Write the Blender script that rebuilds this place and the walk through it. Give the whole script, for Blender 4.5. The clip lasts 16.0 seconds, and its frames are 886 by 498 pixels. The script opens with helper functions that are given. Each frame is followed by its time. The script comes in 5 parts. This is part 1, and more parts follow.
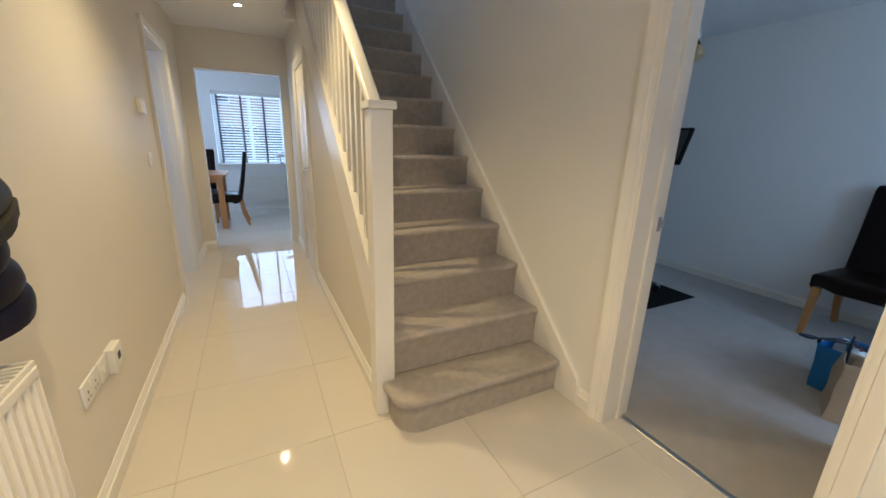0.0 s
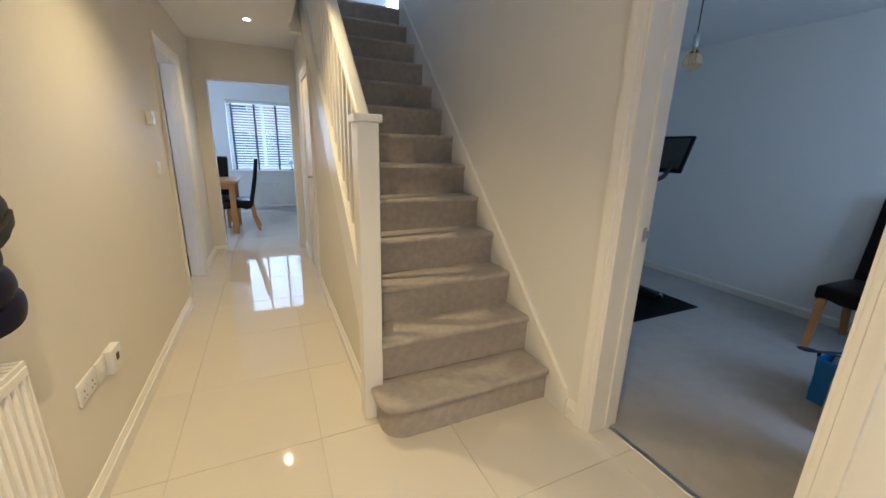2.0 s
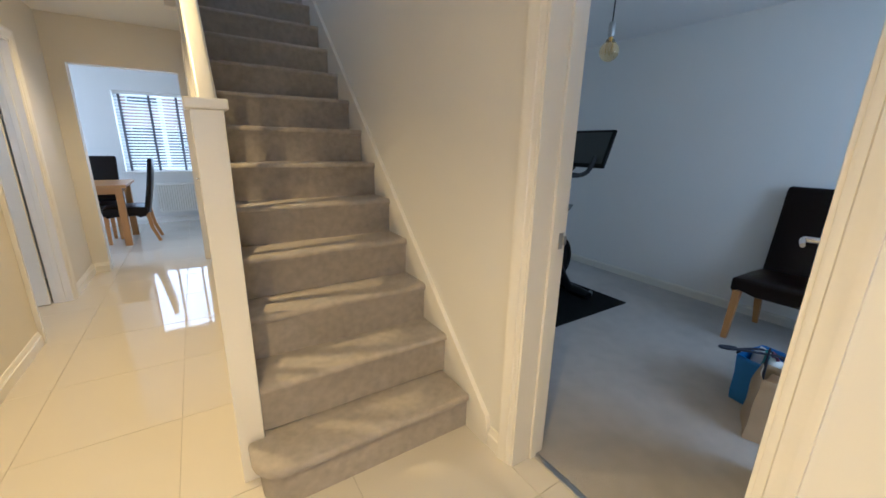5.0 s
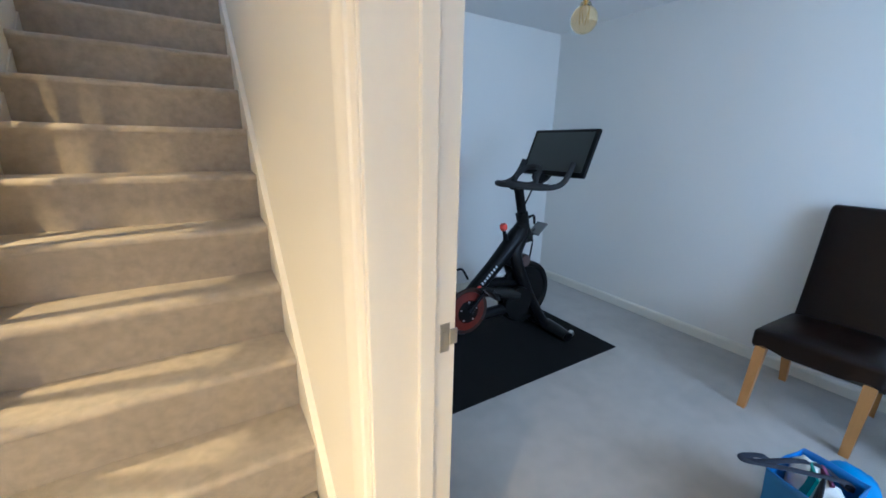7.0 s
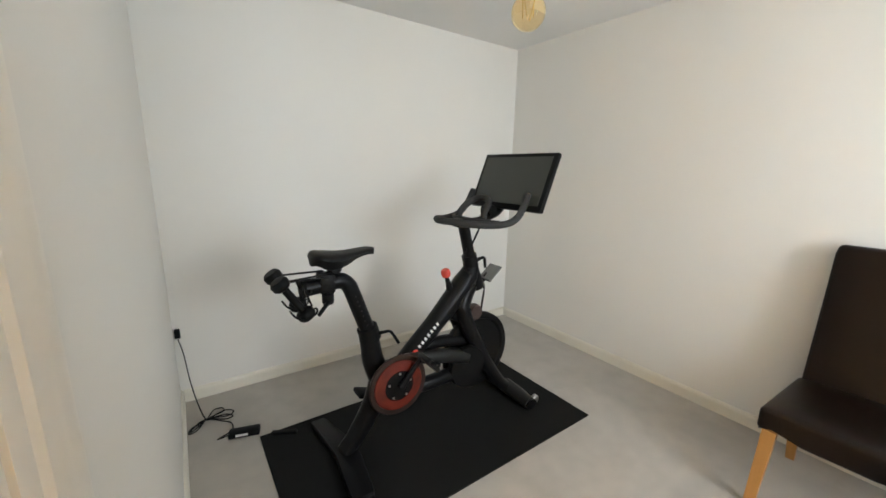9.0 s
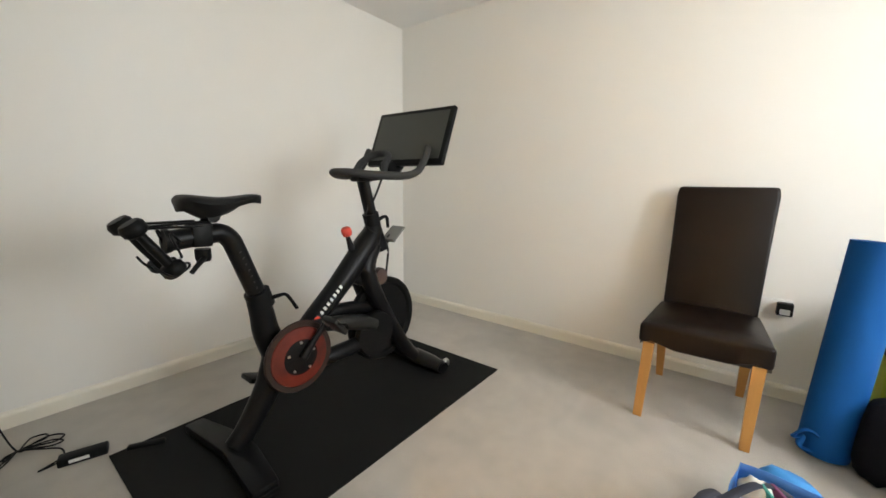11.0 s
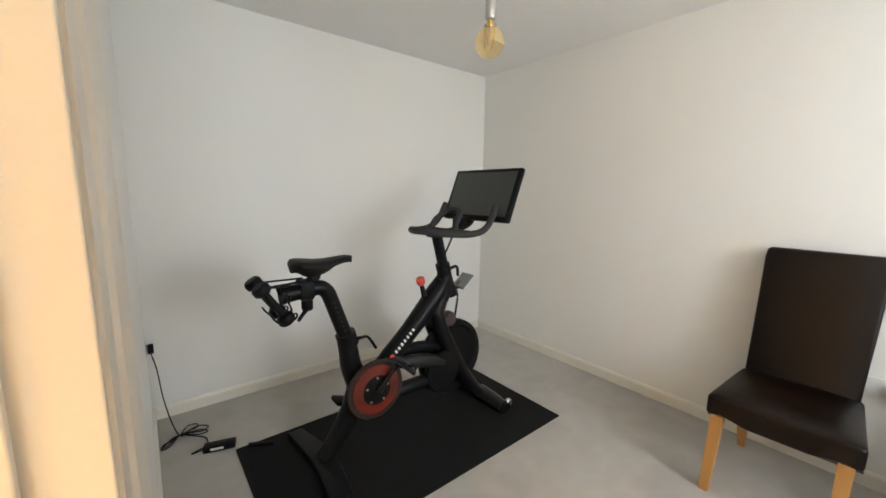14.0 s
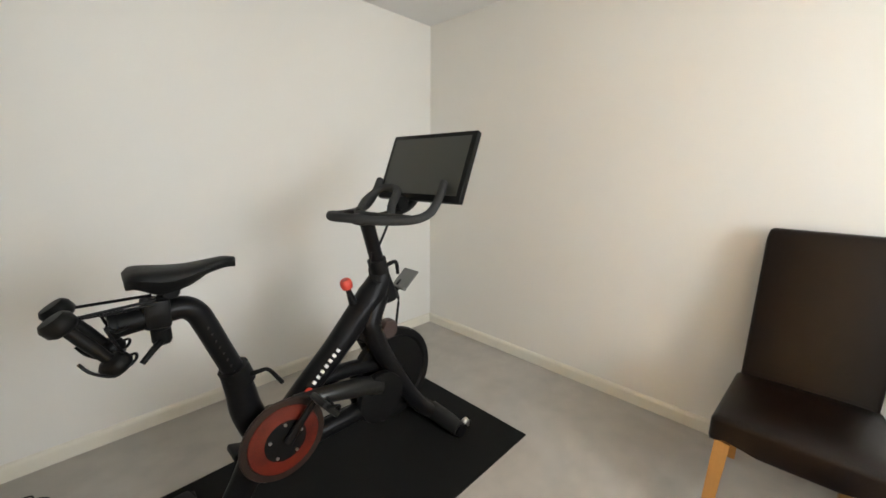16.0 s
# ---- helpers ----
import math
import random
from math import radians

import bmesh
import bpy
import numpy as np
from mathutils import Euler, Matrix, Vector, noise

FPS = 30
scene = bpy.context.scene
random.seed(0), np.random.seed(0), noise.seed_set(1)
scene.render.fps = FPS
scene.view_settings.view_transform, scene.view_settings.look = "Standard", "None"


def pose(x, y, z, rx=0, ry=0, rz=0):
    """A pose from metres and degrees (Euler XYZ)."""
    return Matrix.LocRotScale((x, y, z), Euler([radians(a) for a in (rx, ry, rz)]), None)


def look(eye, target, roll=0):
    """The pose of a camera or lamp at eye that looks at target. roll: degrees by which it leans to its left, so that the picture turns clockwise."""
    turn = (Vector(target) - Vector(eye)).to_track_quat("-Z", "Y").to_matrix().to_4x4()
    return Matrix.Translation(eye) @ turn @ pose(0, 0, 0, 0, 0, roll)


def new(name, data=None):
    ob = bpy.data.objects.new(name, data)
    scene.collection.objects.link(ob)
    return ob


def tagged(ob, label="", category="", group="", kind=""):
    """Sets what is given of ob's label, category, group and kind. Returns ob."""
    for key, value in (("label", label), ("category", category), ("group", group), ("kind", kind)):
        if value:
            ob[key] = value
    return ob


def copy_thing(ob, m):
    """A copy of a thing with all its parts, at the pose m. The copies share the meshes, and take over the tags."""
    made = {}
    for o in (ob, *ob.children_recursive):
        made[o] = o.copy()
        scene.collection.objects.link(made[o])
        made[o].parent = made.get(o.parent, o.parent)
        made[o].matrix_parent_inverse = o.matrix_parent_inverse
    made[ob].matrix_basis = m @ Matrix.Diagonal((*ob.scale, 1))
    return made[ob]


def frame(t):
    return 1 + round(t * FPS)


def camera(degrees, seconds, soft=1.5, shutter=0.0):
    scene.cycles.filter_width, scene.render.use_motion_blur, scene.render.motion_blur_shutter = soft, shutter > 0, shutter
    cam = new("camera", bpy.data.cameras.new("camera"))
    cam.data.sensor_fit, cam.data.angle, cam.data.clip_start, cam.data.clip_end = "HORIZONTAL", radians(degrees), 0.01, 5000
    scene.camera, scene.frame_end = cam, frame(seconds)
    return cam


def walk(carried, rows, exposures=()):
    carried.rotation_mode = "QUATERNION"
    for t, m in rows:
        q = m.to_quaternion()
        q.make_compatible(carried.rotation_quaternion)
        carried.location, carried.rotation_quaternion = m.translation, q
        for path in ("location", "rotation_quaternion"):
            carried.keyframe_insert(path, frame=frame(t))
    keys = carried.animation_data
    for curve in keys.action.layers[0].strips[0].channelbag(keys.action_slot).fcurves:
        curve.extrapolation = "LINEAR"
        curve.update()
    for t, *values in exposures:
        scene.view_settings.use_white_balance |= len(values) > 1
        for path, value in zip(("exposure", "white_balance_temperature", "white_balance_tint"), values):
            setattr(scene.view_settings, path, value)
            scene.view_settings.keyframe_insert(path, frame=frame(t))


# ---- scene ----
cam = camera(99.2, 16.0, soft=1.6)
PATH = [
    (0, (0.129, 0.24, 1.333), (0.998, 1.956, 0.788), 1.7),
    (0.5, (0.142, 0.238, 1.329), (0.935, 1.998, 0.807), 1.7),
    (1, (0.191, 0.188, 1.337), (0.969, 1.956, 0.818), 1.6),
    (1.5, (0.215, 0.156, 1.354), (1.004, 1.92, 0.837), 1.6),
    (2, (0.231, 0.16, 1.362), (1.038, 1.915, 0.841), 1.6),
    (2.5, (0.258, 0.181, 1.356), (1.076, 1.931, 0.835), 1.6),
    (3, (0.291, 0.296, 1.351), (1.125, 2.038, 0.83), 1.6),
    (3.5, (0.33, 0.32, 1.358), (1.251, 2.017, 0.837), 1.5),
    (3.7, (0.338, 0.28, 1.355), (1.307, 1.95, 0.837), 1.5),
    (5.8, (0.846, 0.45, 1.376), (1.898, 2.065, 0.844), 1.2),
    (6, (0.927, 0.492, 1.387), (1.948, 2.127, 0.855), 1.1),
    (6.5, (1.172, 0.579, 1.397), (2.183, 2.22, 0.863), 1.1),
    (7, (1.36, 0.69, 1.395), (2.376, 2.328, 0.86), 1.2),
    (7.5, (1.52, 0.835, 1.409), (2.556, 2.46, 0.873), 1.1),
    (8, (1.726, 0.94, 1.425), (2.791, 2.551, 0.903), 0.9),
    (8.2, (1.776, 0.944, 1.435), (2.856, 2.558, 0.955), 0.9),
    (10.5, (1.899, 1.113, 1.208), (3.286, 2.514, 0.868), 0.9),
    (11, (1.835, 1.077, 1.111), (3.396, 2.28, 0.77), 0.8),
    (11.5, (1.832, 1.1, 1.282), (3.427, 2.259, 0.946), 0.7),
    (12, (1.846, 1.126, 1.294), (3.44, 2.293, 0.982), 0.7),
    (12.5, (1.889, 1.081, 1.25), (3.361, 2.402, 0.953), 0.7),
    (13, (1.96, 0.993, 1.32), (3.234, 2.504, 1.015), 0.8),
    (13.5, (1.849, 0.932, 1.393), (3.091, 2.472, 1.094), 1.0),
    (14, (1.799, 0.884, 1.371), (3.038, 2.425, 1.07), 0.9),
    (14.5, (1.811, 0.893, 1.347), (3.058, 2.427, 1.045), 0.9),
    (15, (1.888, 0.957, 1.288), (3.158, 2.471, 0.983), 1.0),
    (15.5, (2.009, 1.089, 1.286), (3.324, 2.555, 0.938), 0.9),
    (16, (2.193, 1.227, 1.346), (3.597, 2.591, 0.934), 0.6),
]

EXPOSURES = [
    (0.0, -0.2, 4430, 8), (3.7, -0.2, 4380, 8), (5.8, 0.45, 4700, 8), (6.5, 0.75, 4620, 8), (7.0, 0.98, 4520, 8), (7.5, 1.12, 4580, 8), (8.0, 1.32, 5050, 9), (8.3, 1.48, 5650, 10), (10.3, 1.66, 6850, 13), (12.5, 1.62, 6850, 13), (13.5, 1.62, 6850, 13), (14.0, 1.50, 6550, 13), (14.5, 1.52, 6600, 13), (15.2, 1.62, 6850, 13), (16.0, 1.66, 6800, 13),
]
walk(cam, [(t, look(eye, target, roll)) for t, eye, target, roll in PATH], EXPOSURES)

# ---- light ----
world = bpy.data.worlds.new("world")
scene.world = world
world.use_nodes = True
wn = world.node_tree
bg = wn.nodes["Background"]
sky = wn.nodes.new("ShaderNodeTexSky")
sky.sky_type = "NISHITA"
sky.sun_disc = False
sky.dust_density = 5.0
sky.sun_elevation = radians(59)
sky.sun_rotation = radians(200)
wn.links.new(sky.outputs["Color"], bg.inputs["Color"])
bg.inputs["Strength"].default_value = 0.12


def lamp(name, kind, m, power, colour, **more):
    data = bpy.data.lights.new(name, kind)
    data.energy, data.color = power, colour
    if kind == "AREA":
        data.shape, data.size, data.size_y = "RECTANGLE", more["size"], more["size_y"]
    if kind == "SPOT":
        data.spot_size, data.spot_blend, data.shadow_soft_size = radians(more["angle"]), more["blend"], more["soft"]
    ob = new(name, data)
    ob.matrix_world = m
    return ob


sun = bpy.data.lights.new("sun", "SUN")
sun.energy, sun.angle, sun.color = 3.0, radians(20), (1.0, 0.97, 0.92)
sun_ob = new("sun", sun)
sun_ob.matrix_world = look((0, 0, 20), (3, 9, 4))

DAY = (0.93, 0.97, 1.0)
# daylight through the window openings
lamp("daylight_room", "AREA", look((3.15, -0.69, 1.5), (2.10, 3.0, 1.5)), 17.5, (0.84, 0.94, 1.0), size=1.25, size_y=1.15)
lamp("daylight_kitchen", "AREA", look((0.47, 8.36, 1.46), (0.47, 6.0, 1.46)), 28, DAY, size=1.6, size_y=1.15)
lamp("daylight_patio", "AREA", look((-2.66, 6.95, 1.15), (0.0, 7.1, 1.0)), 36, DAY, size=1.5, size_y=1.8)
lamp("daylight_front_door", "AREA", look((0.32, -0.66, 1.42), (0.9, 3.0, 1.6)), 3.8, DAY, size=0.42, size_y=0.9)
lamp("daylight_side_room", "AREA", look((-1.6, -0.70, 1.5), (-1.6, 3.0, 1.2)), 22, DAY, size=1.1, size_y=1.1)
lamp("daylight_landing", "AREA", look((2.34, 5.98, 3.48), (1.3, 4.0, 3.2)), 42, DAY, size=0.8, size_y=1.3)
WARM = (1.0, 0.60, 0.19)
DOWNLIGHTS = [(0.16, 4.40, 70), (0.16, 2.30, 100), (0.16, 0.26, 185)]
for dx, dy, watts in DOWNLIGHTS:
    lamp("downlight_lamp", "SPOT", look((dx, dy, 2.42), (dx, dy, 0)), watts, WARM, angle=126, blend=1.0, soft=0.018)

# ---- materials ----
def material(name, colour, rough=0.6, metal=0.0, vary=0.06, scale=6.0, bump=0.0, bump_scale=200.0, coat=0.0, sheen=0.0, random_amount=0.0, pile_shading=0.0, specular=0.5):
    """A surface with slow and fine variation of tone, fine relief and, if asked, a tone of its own for each object."""
    m = bpy.data.materials.new(name)
    m.use_nodes = True
    n, l = m.node_tree.nodes, m.node_tree.links
    b = n["Principled BSDF"]
    b.inputs["Roughness"].default_value, b.inputs["Metallic"].default_value = rough, metal
    b.inputs["Specular IOR Level"].default_value = specular
    b.inputs["Coat Weight"].default_value, b.inputs["Sheen Weight"].default_value = coat, sheen
    co = n.new("ShaderNodeTexCoord")
    slow = n.new("ShaderNodeTexNoise")
    slow.inputs["Scale"].default_value, slow.inputs["Detail"].default_value = scale, 4.0
    fine = n.new("ShaderNodeTexNoise")
    fine.inputs["Scale"].default_value, fine.inputs["Detail"].default_value = bump_scale, 3.0
    for node in (slow, fine):
        l.new(co.outputs["Object"], node.inputs["Vector"])
    both = n.new("ShaderNodeMath")
    both.operation = "MULTIPLY_ADD"
    l.new(fine.outputs["Fac"], both.inputs[0])
    both.inputs[1].default_value = 0.45
    l.new(slow.outputs["Fac"], both.inputs[2])
    ramp = n.new("ShaderNodeMapRange")
    ramp.inputs["From Min"].default_value, ramp.inputs["From Max"].default_value = 0.35, 1.1
    ramp.inputs["To Min"].default_value, ramp.inputs["To Max"].default_value = 1 - vary, 1 + vary
    l.new(both.outputs[0], ramp.inputs["Value"])
    tone = ramp.outputs["Result"]
    if random_amount:
        info = n.new("ShaderNodeObjectInfo")
        spread = n.new("ShaderNodeMapRange")
        spread.inputs["To Min"].default_value, spread.inputs["To Max"].default_value = 1 - random_amount, 1 + random_amount
        l.new(info.outputs["Random"], spread.inputs["Value"])
        mul = n.new("ShaderNodeMath")
        mul.operation = "MULTIPLY"
        l.new(tone, mul.inputs[0])
        l.new(spread.outputs["Result"], mul.inputs[1])
        tone = mul.outputs[0]
    # darker blotches in the colour, imitating how the carpet pile shades
    if pile_shading:
        blot = n.new("ShaderNodeTexNoise")
        blot.inputs["Scale"].default_value, blot.inputs["Detail"].default_value = 2.3, 6.0
        l.new(co.outputs["Object"], blot.inputs["Vector"])
        mark = n.new("ShaderNodeMapRange")
        mark.inputs["From Min"].default_value, mark.inputs["From Max"].default_value = 0.52, 0.66
        mark.inputs["To Min"].default_value, mark.inputs["To Max"].default_value = 1.0, 1 - pile_shading
        l.new(blot.outputs["Fac"], mark.inputs["Value"])
        mul = n.new("ShaderNodeMath")
        mul.operation = "MULTIPLY"
        l.new(tone, mul.inputs[0])
        l.new(mark.outputs["Result"], mul.inputs[1])
        tone = mul.outputs[0]
    col = n.new("ShaderNodeMix")
    col.data_type, col.blend_type = "RGBA", "MULTIPLY"
    col.inputs["Factor"].default_value = 1.0
    col.inputs["A"].default_value = (*colour, 1)
    l.new(tone, col.inputs["B"])
    l.new(col.outputs["Result"], b.inputs["Base Color"])
    rr = n.new("ShaderNodeMapRange")
    rr.inputs["To Min"].default_value, rr.inputs["To Max"].default_value = rough * 0.85, min(1, rough * 1.15)
    l.new(slow.outputs["Fac"], rr.inputs["Value"])
    l.new(rr.outputs["Result"], b.inputs["Roughness"])
    if bump:
        bp = n.new("ShaderNodeBump")
        bp.inputs["Strength"].default_value, bp.inputs["Distance"].default_value = bump, 0.004
        l.new(fine.outputs["Fac"], bp.inputs["Height"])
        l.new(bp.outputs["Normal"], b.inputs["Normal"])
    return m


def wood(name, colour, rough=0.4):
    m = material(name, colour, rough, vary=0.1, scale=3, bump=0.05, bump_scale=120)
    n, l = m.node_tree.nodes, m.node_tree.links
    wave = n.new("ShaderNodeTexNoise")
    wave.inputs["Scale"].default_value, wave.inputs["Detail"].default_value = 14.0, 5.0
    co, mp = n.new("ShaderNodeTexCoord"), n.new("ShaderNodeMapping")
    mp.inputs["Scale"].default_value = (6, 6, 0.35)
    l.new(co.outputs["Object"], mp.inputs["Vector"])
    l.new(mp.outputs["Vector"], wave.inputs["Vector"])
    for node in n:
        if node.bl_idname == "ShaderNodeMath":
            l.new(wave.outputs["Fac"], node.inputs[2])
    return m


def glow(name, colour, strength):
    m = bpy.data.materials.new(name)
    m.use_nodes = True
    b = m.node_tree.nodes["Principled BSDF"]
    b.inputs["Base Color"].default_value = (*colour, 1)
    b.inputs["Emission Color"].default_value, b.inputs["Emission Strength"].default_value = (*colour, 1), strength
    return m


def clear_glass(name, colour=(1, 1, 1), rough=0.0):
    m = bpy.data.materials.new(name)
    m.use_nodes = True
    b = m.node_tree.nodes["Principled BSDF"]
    b.inputs["Base Color"].default_value = (*colour, 1)
    b.inputs["Transmission Weight"].default_value, b.inputs["Roughness"].default_value = 1.0, rough
    b.inputs["IOR"].default_value = 1.45
    return m


WALL = material("wall_paint", (0.80, 0.78, 0.735), 0.55, vary=0.02, scale=1.5, bump=0.06, bump_scale=350)
CEIL = material("ceiling_paint", (0.82, 0.81, 0.79), 0.8, vary=0.02, scale=1.5, bump=0.05, bump_scale=250)
HALL_WALL = material("cream_hall_paint", (0.74, 0.70, 0.615), 0.55, vary=0.03, scale=1.5, bump=0.06, bump_scale=350)
GLOSS = material("white_gloss_paint", (0.83, 0.80, 0.735), 0.30, vary=0.025, scale=4, bump=0.02, bump_scale=90)
TILE = material("cream_porcelain", (0.66, 0.61, 0.52), 0.045, vary=0.03, scale=2.2, bump_scale=160, random_amount=0.02)
GROUT = material("grout", (0.56, 0.515, 0.435), 0.8, vary=0.1, scale=20)
# both carpets carry the shading of their pile as blotches of colour
STAIR_CARPET = material("taupe_carpet", (0.45, 0.40, 0.34), 0.95, vary=0.24, scale=26, bump=1.0, bump_scale=380, sheen=0.25, pile_shading=0.12)
CARPET = material("grey_carpet", (0.45, 0.415, 0.365), 0.95, vary=0.13, scale=9, bump=0.9, bump_scale=420, sheen=0.2, pile_shading=0.09)
STEEL = material("brushed_steel", (0.55, 0.54, 0.52), 0.3, 1.0, vary=0.05, bump_scale=300)
CHROME = material("chrome", (0.75, 0.75, 0.75), 0.12, 1.0, vary=0.02)
WHITE_PLASTIC = material("white_plastic", (0.78, 0.77, 0.74), 0.35, vary=0.02)
BLACK = material("black_coated_steel", (0.006, 0.006, 0.0065), 0.34, vary=0.15, scale=8, bump=0.05, bump_scale=500, specular=0.15)
BLACK_PLASTIC = material("black_plastic", (0.006, 0.006, 0.006), 0.44, vary=0.15, scale=12, bump=0.05, specular=0.14)
RUBBER = material("black_rubber_mat", (0.007, 0.007, 0.0065), 0.8, vary=0.2, scale=5, bump=0.25, bump_scale=500, specular=0.16)
LEATHER = material("dark_brown_leather", (0.0065, 0.0025, 0.0010), 0.34, vary=0.4, scale=7, bump=0.22, bump_scale=260, specular=0.24)
OAK = wood("light_oak", (0.46, 0.225, 0.062))
# dark colour: painted shade in cupboard and pin slots, own tone of the display
GAP_SHADE_AND_DISPLAY = material("gap_shade_and_display", (0.03, 0.03, 0.03), 0.7)

# ---- mesh tools ----
def part(name, bm, mat, parent=None, label="", smooth=0):
    """Links a bmesh as one mesh object, under a thing or a part if one is given. smooth: the angle up to which edges are shaded round."""
    bmesh.ops.recalc_face_normals(bm, faces=bm.faces)
    me = bpy.data.meshes.new(name)
    if smooth:
        for f in bm.faces:
            f.smooth = True
        for e in bm.edges:
            if len(e.link_faces) == 2 and e.calc_face_angle(0) > radians(smooth):
                e.smooth = False
    bm.to_mesh(me)
    bm.free()
    me.materials.append(mat)
    ob = new(name, me)
    if parent:
        ob.parent = parent
    if label:
        tagged(ob, label)
    return ob


def thing(name, label, category, at=(0, 0, 0), group=""):
    ob = new(name)
    ob.location = at
    return tagged(ob, label, category, group)


def structure(ob, label, category="wall"):
    return tagged(ob, label, category, kind="structure")


def box(x0, y0, z0, x1, y1, z1, bevel=0.0, bm=None, segments=2):
    own = bmesh.new()
    bmesh.ops.create_cube(own, size=1)
    for v in own.verts:
        v.co = Vector(((x0 + x1) / 2 + v.co.x * (x1 - x0), (y0 + y1) / 2 + v.co.y * (y1 - y0), (z0 + z1) / 2 + v.co.z * (z1 - z0)))
    if bevel:
        bmesh.ops.bevel(own, geom=own.edges[:], offset=bevel, segments=segments, affect="EDGES", profile=0.5)
    return merge(bm, own)


def merge(bm, own):
    if bm is None:
        return own
    me = bpy.data.meshes.new("tmp")
    own.to_mesh(me)
    own.free()
    bm.from_mesh(me)
    bpy.data.meshes.remove(me)
    return bm


def turned(bm, m):
    bmesh.ops.transform(bm, matrix=m, verts=bm.verts)
    return bm


def prism(points, axis, a, b, bevel=0.0, bm=None, segments=2):
    """A polygon drawn in the plane across an axis, pulled from a to b along it. Points: (y, z) for x, (x, z) for y, (x, y) for z."""
    own = bmesh.new()

    def place(p, d):
        return {"x": (d, p[0], p[1]), "y": (p[0], d, p[1]), "z": (p[0], p[1], d)}[axis]

    low = [own.verts.new(place(p, a)) for p in points]
    high = [own.verts.new(place(p, b)) for p in points]
    own.faces.new(low)
    own.faces.new(high[::-1])
    for i in range(len(points)):
        j = (i + 1) % len(points)
        own.faces.new((low[i], low[j], high[j], high[i]))
    bmesh.ops.recalc_face_normals(own, faces=own.faces)
    if bevel:
        bmesh.ops.bevel(own, geom=own.edges[:], offset=bevel, segments=segments, affect="EDGES", profile=0.5)
    return merge(bm, own)


def spline(points, steps=6):
    """A smooth line through points."""
    p = [Vector(q) for q in points]
    p = [2 * p[0] - p[1]] + p + [2 * p[-1] - p[-2]]
    out = []
    for i in range(1, len(p) - 2):
        for k in range(steps):
            t = k / steps
            out.append(0.5 * (2 * p[i] + (p[i + 1] - p[i - 1]) * t + (2 * p[i - 1] - 5 * p[i] + 4 * p[i + 1] - p[i + 2]) * t * t
                              + (3 * p[i] - p[i - 1] - 3 * p[i + 1] + p[i + 2]) * t ** 3))
    return out + [p[-2]]


def tube(points, r, sides=10, bm=None, flat=1.0, up=(0, 0, 1), caps=True):
    """A tube along a line of points; r: one radius or one for each point; flat: its thickness along up, as a share of the rest."""
    own = bmesh.new()
    pts = [Vector(p) for p in points]
    rs = r if isinstance(r, (list, tuple)) else [r] * len(pts)
    if len(rs) != len(pts):
        rs = list(np.interp(np.linspace(0, 1, len(pts)), np.linspace(0, 1, len(rs)), rs))
    rings = []
    for i, p in enumerate(pts):
        d = (pts[min(i + 1, len(pts) - 1)] - pts[max(i - 1, 0)]).normalized()
        u = Vector(up) - d * d.dot(Vector(up))
        if u.length < 0.05:
            u = Vector((1, 0, 0)) - d * d.x
        u.normalize()
        w = d.cross(u)
        rings.append([own.verts.new(p + (w * math.cos(a) + u * (math.sin(a) * flat)) * rs[i]) for a in (2 * math.pi * k / sides for k in range(sides))])
    for a, b in zip(rings, rings[1:]):
        for k in range(sides):
            own.faces.new((a[k], a[(k + 1) % sides], b[(k + 1) % sides], b[k]))
    if caps:
        own.faces.new(rings[0][::-1])
        own.faces.new(rings[-1])
    return merge(bm, own)


def lathe(profile, m=Matrix(), sides=24, bm=None, caps=True):
    """A profile of (radius, height) turned round the z axis, then placed by m."""
    own = bmesh.new()
    rings = []
    for r, z in profile:
        if r < 1e-5:
            rings.append([own.verts.new((0, 0, z))])
        else:
            rings.append([own.verts.new((r * math.cos(2 * math.pi * k / sides), r * math.sin(2 * math.pi * k / sides), z)) for k in range(sides)])
    for a, b in zip(rings, rings[1:]):
        for k in range(sides):
            j = (k + 1) % sides
            if len(a) == 1 and len(b) > 1:
                own.faces.new((a[0], b[j], b[k]))
            elif len(b) == 1 and len(a) > 1:
                own.faces.new((a[k], a[j], b[0]))
            elif len(a) > 1:
                own.faces.new((a[k], a[j], b[j], b[k]))
    if caps and len(rings[0]) > 1:
        own.faces.new(rings[0][::-1])
    if caps and len(rings[-1]) > 1:
        own.faces.new(rings[-1])
    turned(own, m)
    return merge(bm, own)


# ---- the house: plan in metres ----
LEFT, STAIR_HALL, STAIR_ROOM, ROOM_R = -0.466, 1.58, 1.76, 4.43
FRONT, ROOM_FAR, HALL_END, KITCHEN_FAR = -0.60, 3.56, 5.44, 8.20
CEILING, UPPER = 2.436, 2.69
DOOR_Y0, DOOR_Y1, DOOR_TOP = 0.52, 1.30, 2.04
SIDE_Y0, SIDE_Y1 = 3.79, 4.60
KIT_X0, KIT_X1, KIT_TOP = -0.33, 0.53, 2.03
TOP = 5.0

# walls
bm = box(LEFT - 0.12, FRONT, 0, LEFT, SIDE_Y0, CEILING)
box(LEFT - 0.12, SIDE_Y1, 0, LEFT, HALL_END, CEILING, bm=bm)
box(LEFT - 0.12, SIDE_Y0, DOOR_TOP, LEFT, SIDE_Y1, CEILING, bm=bm)
structure(part("wall_west", bm, HALL_WALL), "cream painted plaster hall wall with a doorway")

